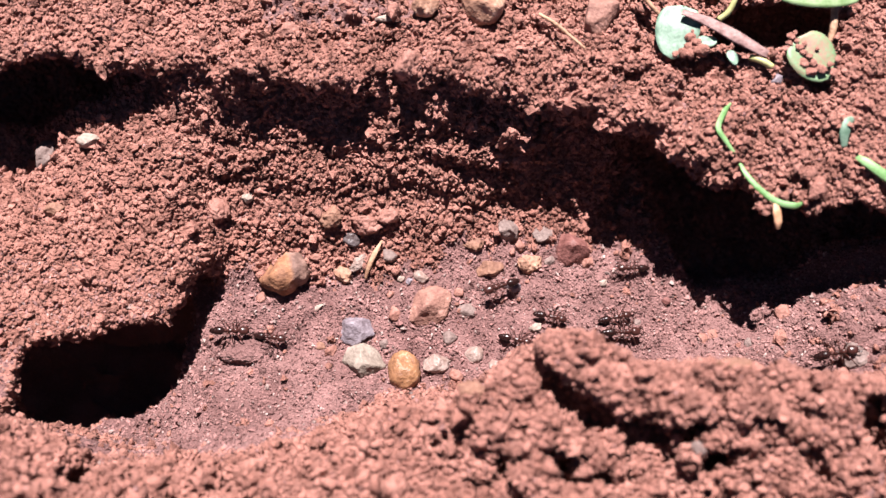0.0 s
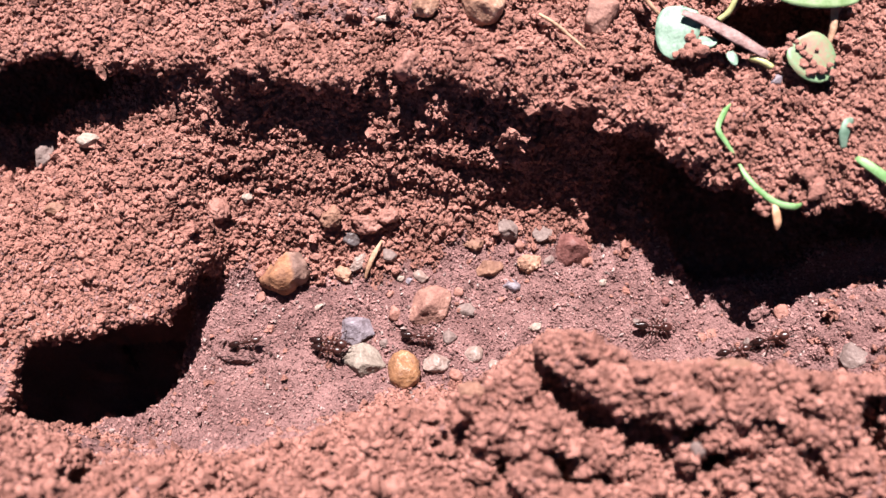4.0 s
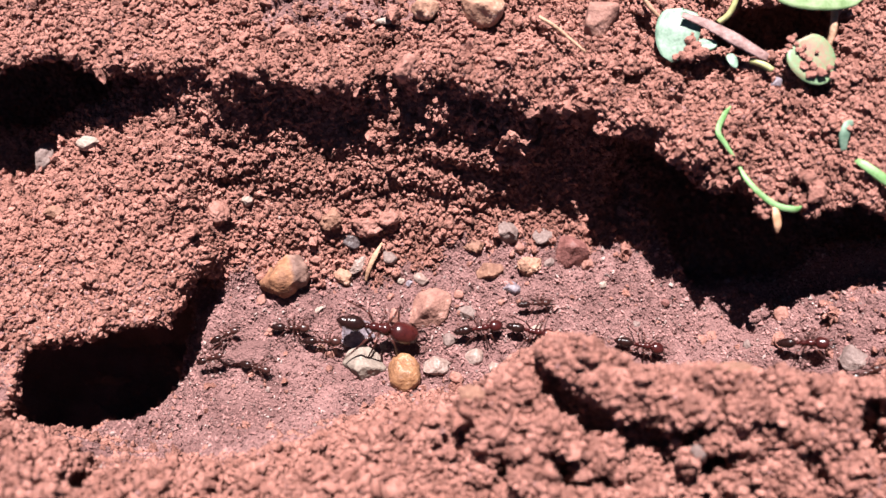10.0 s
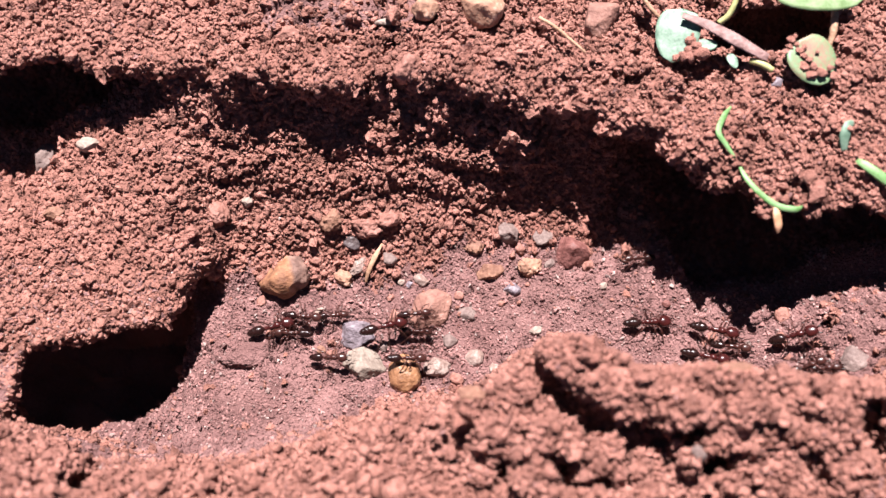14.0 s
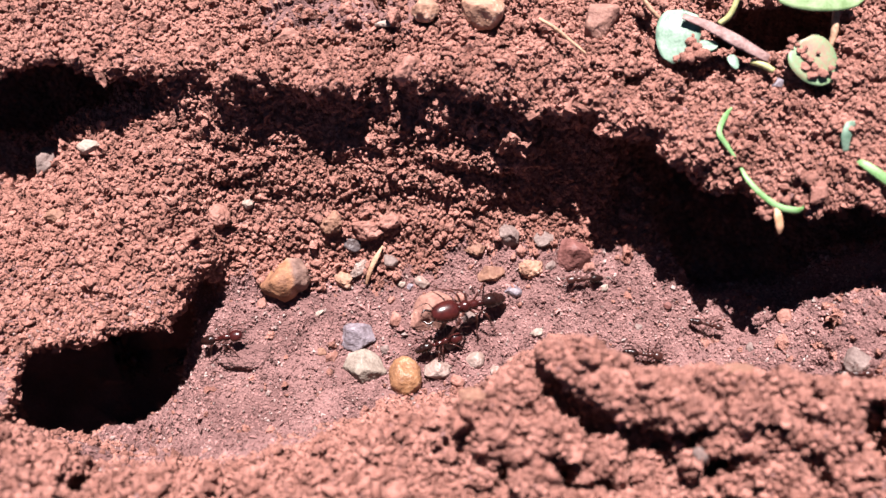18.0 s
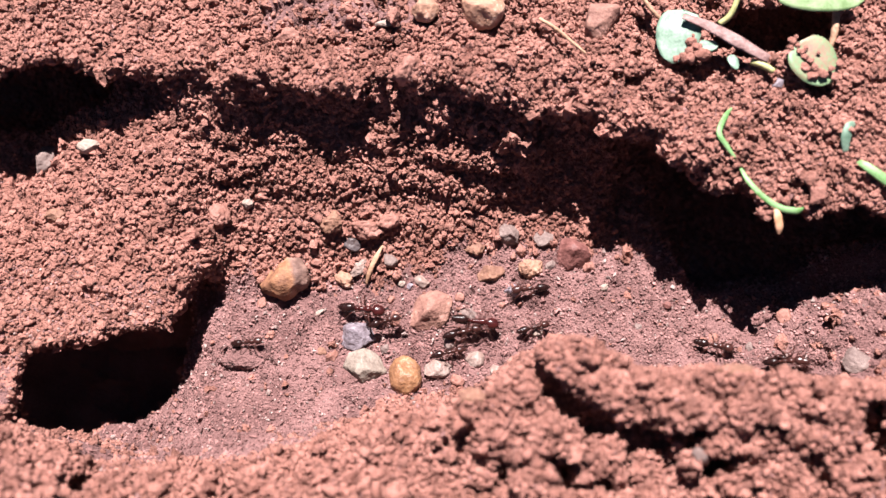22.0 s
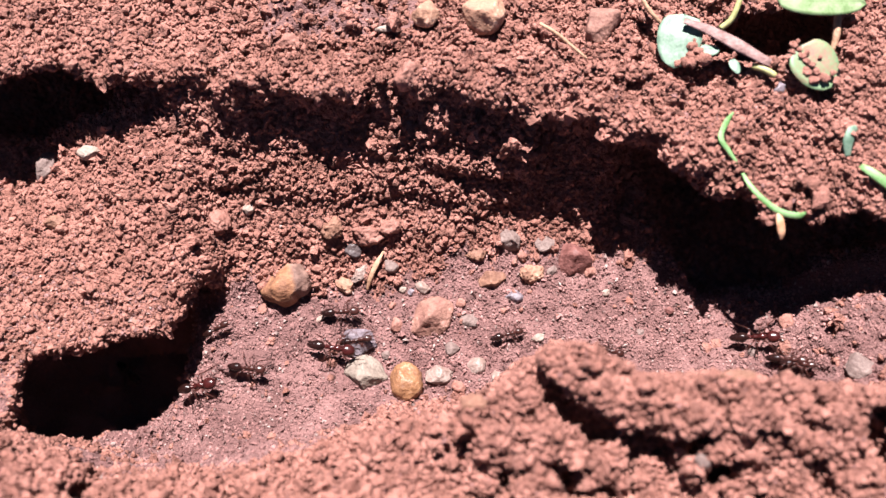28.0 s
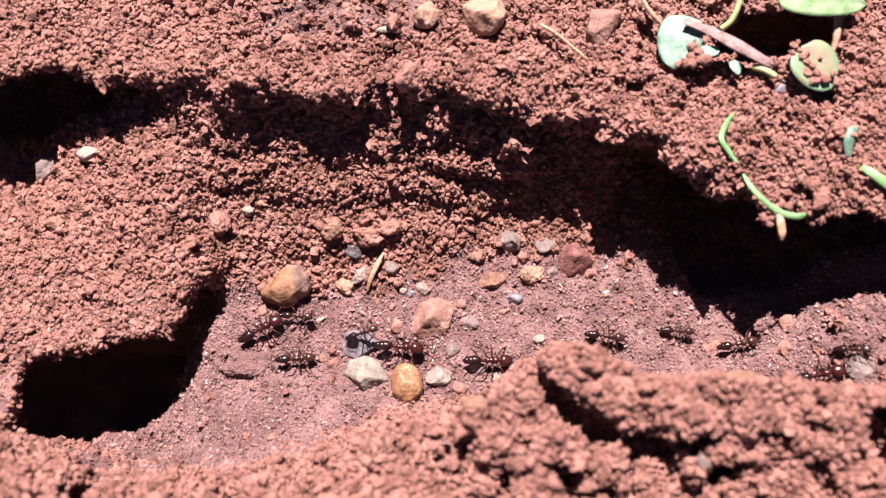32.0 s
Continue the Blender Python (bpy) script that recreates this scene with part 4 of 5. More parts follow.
straw = part("dry_straw", blade([(15.4, 31.0, 24.9), (18.2, 28.6, 25.3), (22.4, 24.4, 25.2)], [0.28, 0.32, 0.2]), STRAW)
tagged(straw, "thin dry straw lying on the open ground", "straw", "plant litter")
splinter = part("wood_splinter", blade([(-13.2, -6.0, 1.5), (-12.6, -4.2, 2.6), (-11.6, -2.0, 3.2), (-10.4, 0.4, 3.2)], [0.22, 0.42, 0.5, 0.15], 0.5), STRAW)
tagged(splinter, "pale pointed wood splinter leaning on a clod", "splinter", "plant litter")


# ---- ants ----
def ant_material(name, dark, light, rough, spec=0.3):
    m = material(name, dark, light, 700, rough=rough, bump=0.12, fine=6000, spec=spec, island=False, depth=0.0001)
    return m


ANT_DARK = ant_material("ant_dark", (0.0065, 0.0024, 0.0022), (0.017, 0.006, 0.0052), 0.24)
ANT_RED = ant_material("ant_red", (0.016, 0.0030, 0.0030), (0.043, 0.0078, 0.0070), 0.24, 0.4)
ANT_LEG = ant_material("ant_leg", (0.020, 0.0068, 0.0056), (0.052, 0.0160, 0.0128), 0.28, 0.35)


def segment(a, b, wide, flat=1.0, sides=12):
    """A closed body segment from a to b, each x and z; its half width by station; mm."""
    n = (len(wide) - 1) * 2
    pts = [Vector((a[0] + (b[0] - a[0]) * i / n, 0, a[1] + (b[1] - a[1]) * i / n)) for i in range(n + 1)]
    return tube(bmesh.new(), pts, wide, flat, sides)


LEGS = ((0.95, 1.0, 1), (0.35, 0.05, 1), (-0.2, -1.2, 1))


def make_ant(label, size, head, skin):
    """An ant that faces +x, its feet on z = 0; size 1 is 7.6 mm long."""
    s, k = size, head
    ant = thing("ant", label, "ant", "ants running along the trench")
    h = 2.05 * s
    big = k > 1.3
    part("gaster", segment((-4.15 * s, h - 0.35 * s), (-1.15 * s, h + 0.1 * s), [q * s for q in (0.04, 0.36, 0.56, 0.55, 0.74, 0.71, 0.82, 0.78, 0.72, 0.48, 0.15)], 0.95), ANT_DARK, ant, "glossy dark ringed abdomen")
    part("petiole", segment((-1.35 * s, h - 0.05 * s), (-0.55 * s, h), [q * s for q in (0.11, 0.28, 0.36, 0.25, 0.12)], 1.15), skin, ant)
    part("thorax", segment((-0.85 * s, h), (1.75 * s, h + 0.25 * s), [q * s * (1.2 if big else 1) for q in (0.11, 0.35, 0.43, 0.39, 0.37, 0.50, 0.58, 0.50, 0.31, 0.14)], 1.1), skin, ant)
    x1 = 1.5 * s + (2.0 if big else 1.75) * s * k
    skull = part("head", segment((1.5 * s, h + 0.28 * s), (x1, h - 0.02 * s), [q * s * k * (0.94 if big else 1) for q in (0.30, 0.66, 0.78, 0.81, 0.80, 0.77, 0.70, 0.58, 0.26)], 0.8), skin, ant)
    for side in (1, -1):
        part("mandible", blade([(x1 - 0.15 * s, side * 0.3 * s * k, h), (x1 + 0.35 * s * k, side * 0.5 * s * k, h - 0.1 * s), (x1 + 0.75 * s * k, side * 0.12 * s * k, h - 0.2 * s)], [0.13 * s, 0.12 * s, 0.03 * s], sides=5, steps=3), ANT_DARK, skull)
        part("antenna", blade([(x1 - 0.3 * s, side * 0.4 * s * k, h + 0.25 * s), (x1 + 0.4 * s, side * 1.2 * s, h + 0.75 * s), (x1 + 1.7 * s, side * 1.0 * s, h + 0.2 * s)], [0.045 * s, 0.045 * s, 0.035 * s], sides=5, steps=3), ANT_LEG, skull)
    for x, lean, _ in LEGS:
        for side in (1, -1):
            hip = Vector((x * s, side * 0.3 * s, h - 0.2 * s))
            pts = [Vector((0, 0, 0)), Vector((lean * 0.75 * s, side * 1.15 * s, 0.85 * s)), Vector((lean * 1.6 * s, side * 2.1 * s, -0.9 * s)), Vector((lean * 2.3 * s, side * 2.8 * s, -h + 0.2 * s))]
            leg = part("leg", blade(pts, [0.12 * s, 0.13 * s, 0.085 * s, 0.05 * s], sides=6, steps=3), ANT_LEG, ant)
            leg.matrix_basis = Matrix.Translation(hip * MM)
    return ant


KINDS = {
    "worker": [make_ant("small glossy dark brown ant running on the soil", 0.78, 1.0, ANT_LEG), make_ant("glossy dark brown worker ant running on the soil", 0.9, 1.05, ANT_LEG), make_ant("glossy reddish brown worker ant with a large head", 1.08, 1.15, ANT_RED)],
    "soldier": [make_ant("large dark red soldier ant with a big glossy head", 1.62, 1.5, ANT_RED)],
}


# ---- the ants' ways ----
def bed_height(x, y):
    """The soil, or a stone's top, under an ant in the open."""
    guess = float(bed_floor(x, y))
    z = rest(x, y, guess + 0.003)
    if abs(z - guess) > 0.0045:
        z = guess
    for a, b, w, d, top in HUMPS:
        q = ((x - a) / (w + 0.0012)) ** 2 + ((y - b) / (d + 0.0012)) ** 2
        if q < 1:
            z = max(z, top - 0.0035 * q)
    return z


TUNNEL = [Vector(p) for p in GALLERY]
TUNNEL_LONG = [0.0]
for p, q in zip(TUNNEL[:-1], TUNNEL[1:]):
    TUNNEL_LONG.append(TUNNEL_LONG[-1] + (q - p).length)


def in_tunnel(s):
    """A place on the tunnel's floor, by its length from the west mouth."""
    s = min(max(s, 0.0), TUNNEL_LONG[-1])
    k = max(i for i in range(len(TUNNEL) - 1) if TUNNEL_LONG[i] <= s)
    return TUNNEL[k].lerp(TUNNEL[k + 1], (s - TUNNEL_LONG[k]) / (TUNNEL_LONG[k + 1] - TUNNEL_LONG[k])) - Vector((0, 0, 0.0055))


def glide(keys, t):
    """A smooth place between timed places."""
    i = max([k for k in range(len(keys) - 1) if keys[k][0] <= t] or [0])
    t0, t1 = keys[i][0], keys[i + 1][0]
    u = min(max((t - t0) / (t1 - t0), 0), 1)
    out = []
    for c in (1, 2):
        def slope(j):
            a, b = max(j - 1, 0), min(j + 1, len(keys) - 1)
            return (keys[b][c] - keys[a][c]) / (keys[b][0] - keys[a][0])
        d = t1 - t0
        out.append((2 * u**3 - 3 * u**2 + 1) * keys[i][c] + (u**3 - 2 * u**2 + u) * d * slope(i) + (3 * u**2 - 2 * u**3) * keys[i + 1][c] + (u**3 - u**2) * d * slope(i + 1))
    return out


def open_way(west, start, end, rows):
    """Places at each tenth of a second along one run in the open."""
    keys = [(t, x * MM, y * MM) for t, x, y in rows]
    if west:
        lead = keys[0][0] - start
        keys = [(start, 0.087, -0.016), (start + lead * 0.35, 0.066, 0.001), (start + lead * 0.7, 0.046, 0.003)] + keys + [(end, -0.054, -0.018)]
    else:
        keys = [(start, -0.054, -0.018)] + keys + [(end, 0.087, -0.016)]
    count = max(2, round((end - start) / 0.1))
    out = []
    for k in range(count + 1):
        t = start + (end - start) * k / count
        x, y = glide(keys, t)
        y += 0.0004 * math.sin(t * 9 + rows[0][1])
        out.append([t, Vector((x, y, bed_height(x, y)))])
    for a, b, c in zip(out[:-2], out[1:-1], out[2:]):
        b[1].z = max(b[1].z, (a[1].z + c[1].z) / 2 - 0.0004)
    return out


def headed(places):
    """Poses that face along the way."""
    rows, last = [], None
    n = len(places)
    for i, (t, p) in enumerate(places):
        d = places[min(i + 1, n - 1)][1] - places[max(i - 1, 0)][1]
        if d.length > 0.0008:
            last = d.normalized()
        elif last is None:
            last = next((places[j + 1][1] - p for j in range(i, n - 1) if (places[j + 1][1] - p).length > 0.0008), Vector((1, 0, 0))).normalized()
        yaw = math.degrees(math.atan2(last.y, last.x)) + 15 * math.sin(t * 7.3 + places[0][1].x * 900)
        pitch = -math.degrees(math.asin(max(-0.5, min(0.5, last.z))))
        rows.append((t, pose(p.x, p.y, p.z, 0, pitch, yaw)))
    return rows


SPEED = 0.11  # m/s in the tunnel


def drive(ants):
    """Keys every ant and its legs. Each ant: its template's copy, its place of rest in the tunnel, its runs."""
    for ob, rest_at, west, runs in ants:
        total = TUNNEL_LONG[-1]
        places, gait = [], []
        now_s, now_t = rest_at, 0.0
        for start, end, rows in runs:
            way = open_way(west, start, end, rows)
            gate, gone = (total, 0.0) if west else (0.0, total)
            dash = abs(gate - rest_at) / SPEED
            if not places and start > 0:
                places.append([0.0, in_tunnel(rest_at)])
            if start > 0:
                t0 = max(start - dash, (places[-1][0] if places else 0) + 0.05)
                for k in range(int(dash / 0.2) + 1):
                    f = k / (int(dash / 0.2) + 1)
                    t = t0 + (start - t0) * f
                    if t > places[-1][0] + 0.03:
                        places.append([t, in_tunnel(rest_at + (gate - rest_at) * f)])
            for t, p in way:
                if 0 <= t <= 32 and (not places or t > places[-1][0] + 0.03):
                    places.append([t, p])
            gait.append((max(start, 0), min(end, 32)))
            back = abs(gone - rest_at) / SPEED
            n = int(back / 0.2) + 1
            for k in range(1, n + 1):
                t = end + back * k / n
                if t < 31.9 and t > places[-1][0] + 0.03:
                    places.append([t, in_tunnel(gone + (rest_at - gone) * k / n)])
        if not places:
            places.append([0.0, in_tunnel(rest_at)])
        if places[0][0] > 0.001:
            places.insert(0, [0.0, places[0][1].copy()])
        if places[-1][0] < 32:
            places.append([32.0, places[-1][1].copy()])
        walk(ob, headed(places))
        legs = [o for o in ob.children if o.name.startswith("leg")]
        for i, leg in enumerate(legs):
            base = Matrix.Translation(leg.location)
            pair, side = divmod(i, 2)
            phase = (pair + side) % 2
            steps = [(0.0, base)]
            for a, b in gait:
                for k in range(int((b - a) / 0.1)):
                    t = round(a + 0.1 * k, 2)
                    if t > steps[-1][0] + 0.04:
                        swing = 20 if (k + phase) % 2 else -20
                        steps.append((t, base @ pose(0, 0, 0, (7 if swing > 0 else 0) * (1 if side == 0 else -1), 0, swing * (-1 if side == 0 else 1) * -1)))
            if steps[-1][0] < 31.95:
                steps.append((32.0, base))
            walk(leg, steps)


def share_out(runs):
    """Gives the runs to as few ants as can make them, each coming back through the tunnel."""
    runs = sorted(runs, key=lambda r: r[1])
    total = TUNNEL_LONG[-1]
    crews = []
    r = random.Random(5)
    for kind, start, end, rows in runs:
        west = kind.endswith("west")
        size = kind.split("_")[0]
        pick = None
        for crew in crews:
            if crew["size"] == size and crew["west"] == west:
                gate = total if west else 0.0
                if crew["free"] + abs(gate - crew["rest"]) / SPEED + 0.3 < start:
                    pick = crew
                    break
        if pick is None:
            pick = {"size": size, "west": west, "rest": total * r.uniform(0.2, 0.8), "runs": [], "free": 0.0}
            crews.append(pick)
        pick["runs"].append((start, end, rows))
        gone = 0.0 if west else total
        pick["free"] = end + abs(gone - pick["rest"]) / SPEED
    # ants wait one behind the other
    order = sorted(crews, key=lambda c: c["rest"])
    used, ants = set(), []
    for i, crew in enumerate(order):
        options = KINDS[crew["size"]]
        model = options[i % len(options)]
        if model.name in used:
            ob = copy_thing(model, Matrix.Identity(4))
        else:
            used.add(model.name)
            ob = model
        ants.append((ob, crew["rest"], crew["west"], crew["runs"]))
    drive(ants)


def motions():
    """Every run of an ant through the trench: its kind and way, start and end in seconds, and places by time in mm."""
    runs = []

    def run(kind, start, end, rows):
        runs.append((kind, start, end, rows))

    run("worker_east", -2.03, 0.35, [(0, 59.4, -20.7)])
    run("worker_east", -1.38, 1.36, [(0, 27.9, -15.2), (1, 58.8, -23.3)])
    run("worker_east", -1.34, 0.94, [(0, 26.2, -13.0)])
    run("worker_east", -1.12, 0.94, [(0, 14.3, -13.0)])
    run("worker_east", -1.06, 1.29, [(0, 11.4, -16.4), (1, 61.9, -21.9)])
    run("worker_west", -0.91, 0.94, [(0, 10.7, -7.0)])
    run("worker_west", -0.39, 1.31, [(0, 32.9, -4.2)])
    run("worker_east", -0.30, 1.94, [(0, -28.6, -16.4), (1, 0.6, -16.8)])
    run("worker_east", -0.12, 1.94, [(0, -39.5, -14.9), (1, 10.9, -15.4)])
    run("worker_east", 0.25, 1.94, [(1, -5.1, -15.9)])
    run("worker_east", 0.37, 3.18, [(1, -11.2, -14.4), (2, 42.4, -17.3), (3, 66.2, -22.3)])
    run("worker_east", 0.45, 1.94, [(1, -15.6, -10.0)])
    run("worker_east", 0.55, 1.94, [(1, -21.2, -14.4)])
    run("soldier_east", 0.66, 3.23, [(1, -26.6, -15.7), (2, 3.4, -13.3), (3, 64.0, -19.2)])
    run("worker_west", 0.72, 2.40, [(1, 37.5, -7.5)])
    run("worker_east", 0.77, 1.94, [(1, -32.2, -18.3)])
    run("worker_east", 0.79, 1.94, [(1, -32.6, -24.2)])
    run("worker_east", 0.80, 3.34, [(1, -34.9, -8.5), (2, -8.0, -11.5), (3, 59.7, -21.5)])
    run("worker_east", 0.88, 3.39, [(1, -42.8, -16.3), (2, -14.5, -16.4), (3, 57.6, -19.8)])
    run("worker_east", 1.41, 2.94, [(2, -13.7, -10.0)])
    run("worker_east", 1.77, 3.94, [(2, -32.4, -15.4), (3, 20.4, -13.7)])
    run("worker_east", 1.82, 4.58, [(2, -34.9, -20.3), (3, -1.8, -18.6), (4, 49.3, -18.9)])
    run("worker_east", 1.88, 4.47, [(2, -40.1, -19.8), (3, 3.9, -16.7), (4, 54.4, -17.3)])
    run("worker_east", 2.48, 4.88, [(3, -17.4, -14.7), (4, 34.6, -14.2)])
    run("worker_east", 3.22, 4.94, [(4, -3.7, -16.3)])
    run("worker_east", 3.52, 6.29, [(4, -19.2, -17.0), (5, 13.8, -14.5), (6, 62.5, -17.0)])
    run("worker_east", 3.52, 6.29, [(4, -19.3, -18.2), (5, 13.2, -18.8), (6, 61.6, -21.0)])
    run("worker_east", 3.76, 6.17, [(4, -32.0, -17.0), (5, 19.8, -18.3), (6, 66.9, -19.8)])
    run("worker_east", 4.06, 6.41, [(5, 7.1, -18.5), (6, 57.0, -19.0)])
    run("worker_east", 4.27, 6.66, [(5, -6.0, -18.9), (6, 45.3, -19.8)])
    run("worker_east", 4.29, 6.68, [(5, -7.0, -15.0), (6, 44.8, -15.9)])
    run("worker_east", 4.32, 5.94, [(5, -8.7, -17.2)])
    run("worker_east", 4.43, 5.94, [(5, -14.7, -14.9)])
    run("worker_east", 4.47, 6.87, [(5, -17.0, -12.3), (6, 35.2, -12.0)])
    run("worker_east", 4.52, 6.91, [(5, -19.3, -14.2), (6, 32.7, -14.0)])
    run("worker_east", 4.83, 7.65, [(5, -35.4, -17.7), (6, -4.6, -14.9), (7, 46.3, -14.1)])
    run("worker_east", 4.85, 7.43, [(5, -36.7, -18.3), (6, 9.1, -15.4), (7, 56.1, -19.8)])
    run("worker_east", 5.34, 6.94, [(6, -9.9, -12.0)])
    run("worker_east", 5.41, 7.94, [(6, -13.6, -14.5), (7, 26.1, -14.9)])
    run("worker_east", 5.54, 7.88, [(6, -20.7, -14.0), (7, 34.1, -14.9)])
    run("worker_east", 5.84, 7.94, [(6, -35.9, -19.8), (7, 20.0, -12.0)])
    run("worker_west", 6.46, 8.21, [(7, 26.6, -5.0)])
    run("worker_east", 6.59, 7.94, [(7, -23.0, -14.9)])
    run("worker_east", 6.59, 9.20, [(7, -22.8, -19.3), (8, 30.6, -18.0), (9, 65.4, -23.0)])
    run("worker_east", 6.85, 8.94, [(7, -36.9, -13.8), (8, 9.1, -12.6)])
    run("worker_east", 6.88, 8.94, [(7, -39.2, -17.4), (8, 18.7, -10.7)])
    run("worker_east", 7.23, 9.63, [(8, -4.2, -15.1), (9, 47.0, -16.2)])
    run("worker_east", 7.32, 9.57, [(8, -8.9, -15.1), (9, 49.8, -19.1)])
    run("worker_west", 7.44, 9.19, [(8, 25.8, -3.1)])
    run("worker_east", 7.58, 9.94, [(8, -22.5, -15.6), (9, 6.3, -11.0)])
    run("worker_east", 7.88, 10.36, [(8, -42.0, -18.1), (9, 7.2, -14.1), (10, 59.3, -18.1)])
    run("worker_east", 8.18, 10.16, [(9, -1.3, -17.5), (10, 66.7, -24.0)])
    run("worker_east", 8.32, 9.94, [(9, -8.9, -16.1)])
    run("worker_east", 8.36, 9.94, [(9, -10.9, -10.7)])
    run("worker_east", 8.42, 9.94, [(9, -14.1, -14.6)])
    run("worker_east", 8.56, 11.17, [(9, -21.5, -17.5), (10, 33.0, -17.0), (11, 66.6, -22.2)])
    run("worker_east", 8.57, 10.94, [(9, -22.2, -11.7), (10, 7.2, -14.1)])
    run("worker_east", 8.70, 11.30, [(9, -28.8, -13.6), (10, 14.7, -14.6), (11, 61.3, -20.7)])
    run("worker_east", 8.86, 10.94, [(9, -37.8, -9.9), (10, 14.4, -10.2)])
    run("soldier_east", 8.92, 11.91, [(9.1, -37.6, -18.5), (9.4, -23.6, -19.5), (10, -12.6, -15.0), (11, 32.3, -15.9)])
    run("worker_east", 9.54, 12.55, [(10, -20.1, -17.0), (11, 20.6, -9.7), (12, 51.2, -13.0)])
    run("worker_east", 9.64, 12.18, [(10, -25.9, -14.6), (11, 19.6, -12.2), (12, 67.2, -14.9)])
    run("worker_east", 9.73, 12.39, [(10, -30.1, -20.9), (11, 7.2, -12.6), (12, 58.3, -13.6)])
    run("worker_east", 9.84, 12.27, [(10, -36.3, -15.0), (11, 13.8, -14.1), (12, 62.7, -21.6)])
    run("worker_east", 9.88, 12.38, [(10, -39.0, -19.6), (11, 9.1, -14.6), (12, 58.3, -21.0)])
    run("worker_east", 10.20, 12.52, [(11, -2.3, -15.1), (12, 52.6, -15.6)])
    run("worker_east", 10.27, 12.71, [(11, -6.0, -16.1), (12, 43.0, -14.9)])
    run("worker_west", 10.37, 12.15, [(11, 22.7, -6.7)])
    run("worker_east", 10.55, 12.86, [(11, -21.2, -13.6), (12, 35.6, -14.0)])
    run("worker_east", 10.58, 12.94, [(11, -22.8, -10.7), (12, 28.2, -11.0)])
    run("worker_east", 10.77, 13.16, [(11, -32.1, -20.0), (12, 27.9, -15.9), (13, 66.9, -23.1)])
    run("worker_east", 10.82, 13.27, [(11, -34.8, -20.9), (12, -0.4, -19.8), (13, 62.6, -22.2)])
    run("worker_east", 10.88, 13.39, [(11, -38.9, -20.6), (12, 4.3, -19.8), (13, 57.5, -21.1)])
    run("worker_east", 11.06, 12.94, [(12, 26.2, -13.0)])
    run("worker_east", 11.06, 12.94, [(12, 30.6, -17.9)])
    run("worker_east", 11.06, 12.54, [(12, 51.4, -18.8)])
    run("worker_east", 11.06, 12.20, [(12, 65.4, -23.3)])
    run("worker_east", 11.18, 12.94, [(12, -1.3, -15.9)])
    run("worker_east", 11.27, 12.94, [(12, -6.0, -14.5)])
    run("soldier_east", 11.39, 12.94, [(12, -12.6, -11.4)])
    run("worker_east", 11.52, 12.94, [(12, -19.5, -9.5)])
    run("worker_east", 11.54, 12.94, [(12, -20.0, -18.8)])
    run("worker_east", 11.68, 13.94, [(12, -28.1, -9.5), (13, 20.4, -13.6)])
    run("worker_east", 11.80, 14.30, [(12, -34.0, -19.8), (13, 22.3, -15.1), (14, 61.1, -21.9)])
    run("worker_east", 11.84, 14.39, [(12, -36.2, -16.8), (13, 15.2, -15.1), (14, 58.0, -16.8)])
    run("worker_east", 11.88, 14.36, [(12, -40.0, -20.3), (13, 6.2, -19.9), (14, 59.0, -21.1)])
    run("worker_east", 12.06, 13.94, [(13, 5.3, -11.7)])
    run("worker_east", 12.18, 14.61, [(13, -1.3, -16.5), (14, 48.2, -17.1)])
    run("worker_east", 12.20, 14.68, [(13, -2.3, -14.1), (14, 44.5, -18.8)])
    run("worker_east", 12.30, 14.67, [(13, -8.0, -13.6), (14, 45.4, -14.0)])
    run("worker_east", 12.38, 13.94, [(13, -11.9, -6.7)])
    run("worker_east", 12.63, 14.88, [(13, -25.5, -13.1), (14, 34.7, -13.0)])
    run("worker_east", 12.70, 13.94, [(13, -28.3, -20.9)])
    run("worker_west", 12.72, 14.44, [(13, 40.5, -6.2)])
    run("worker_east", 13.23, 15.62, [(14, -4.2, -14.9), (15, 47.5, -15.9)])
    run("worker_east", 13.23, 15.62, [(14, -4.2, -12.5), (15, 47.8, -12.5)])
    run("worker_east", 13.27, 15.66, [(14, -6.0, -19.8), (15, 45.3, -20.4)])
    run("worker_east", 13.32, 15.71, [(14, -8.9, -14.0), (15, 43.1, -13.9)])
    run("worker_east", 13.50, 15.89, [(14, -18.1, -19.8), (15, 33.2, -20.2)])
    run("worker_east", 13.51, 15.90, [(14, -18.9, -12.0), (15, 33.3, -12.8)])
    run("worker_west", 13.58, 15.30, [(14, 32.1, -2.4)])
    run("worker_east", 13.59, 15.94, [(14, -23.2, -12.5), (15, 29.0, -12.9)])
    run("worker_east", 13.70, 15.94, [(14, -28.8, -14.0), (15, 23.3, -13.9)])
    run("worker_east", 14.55, 15.94, [(15, -20.8, -16.9)])
    run("worker_east", 14.65, 15.94, [(15, -26.1, -16.2)])
    run("worker_east", 14.71, 17.16, [(15, -29.2, -19.1), (16, 20.2, -20.0), (17, 67.0, -21.7)])
    run("worker_east", 14.80, 16.94, [(15, -34.4, -13.8), (16, -2.3, -17.3)])
    run("worker_east", 15.18, 16.94, [(16, -1.3, -18.4)])
    run("worker_east", 15.23, 17.62, [(16, -4.1, -17.8), (17, 47.4, -17.1)])
    run("worker_east", 15.44, 16.94, [(16, -14.9, -16.7)])
    run("worker_east", 15.59, 16.94, [(16, -22.8, -15.2)])
    run("worker_east", 16.23, 18.25, [(17, -4.2, -13.5), (18, 63.1, -23.9)])
    run("worker_west", 16.31, 18.10, [(17, 19.9, -3.5)])
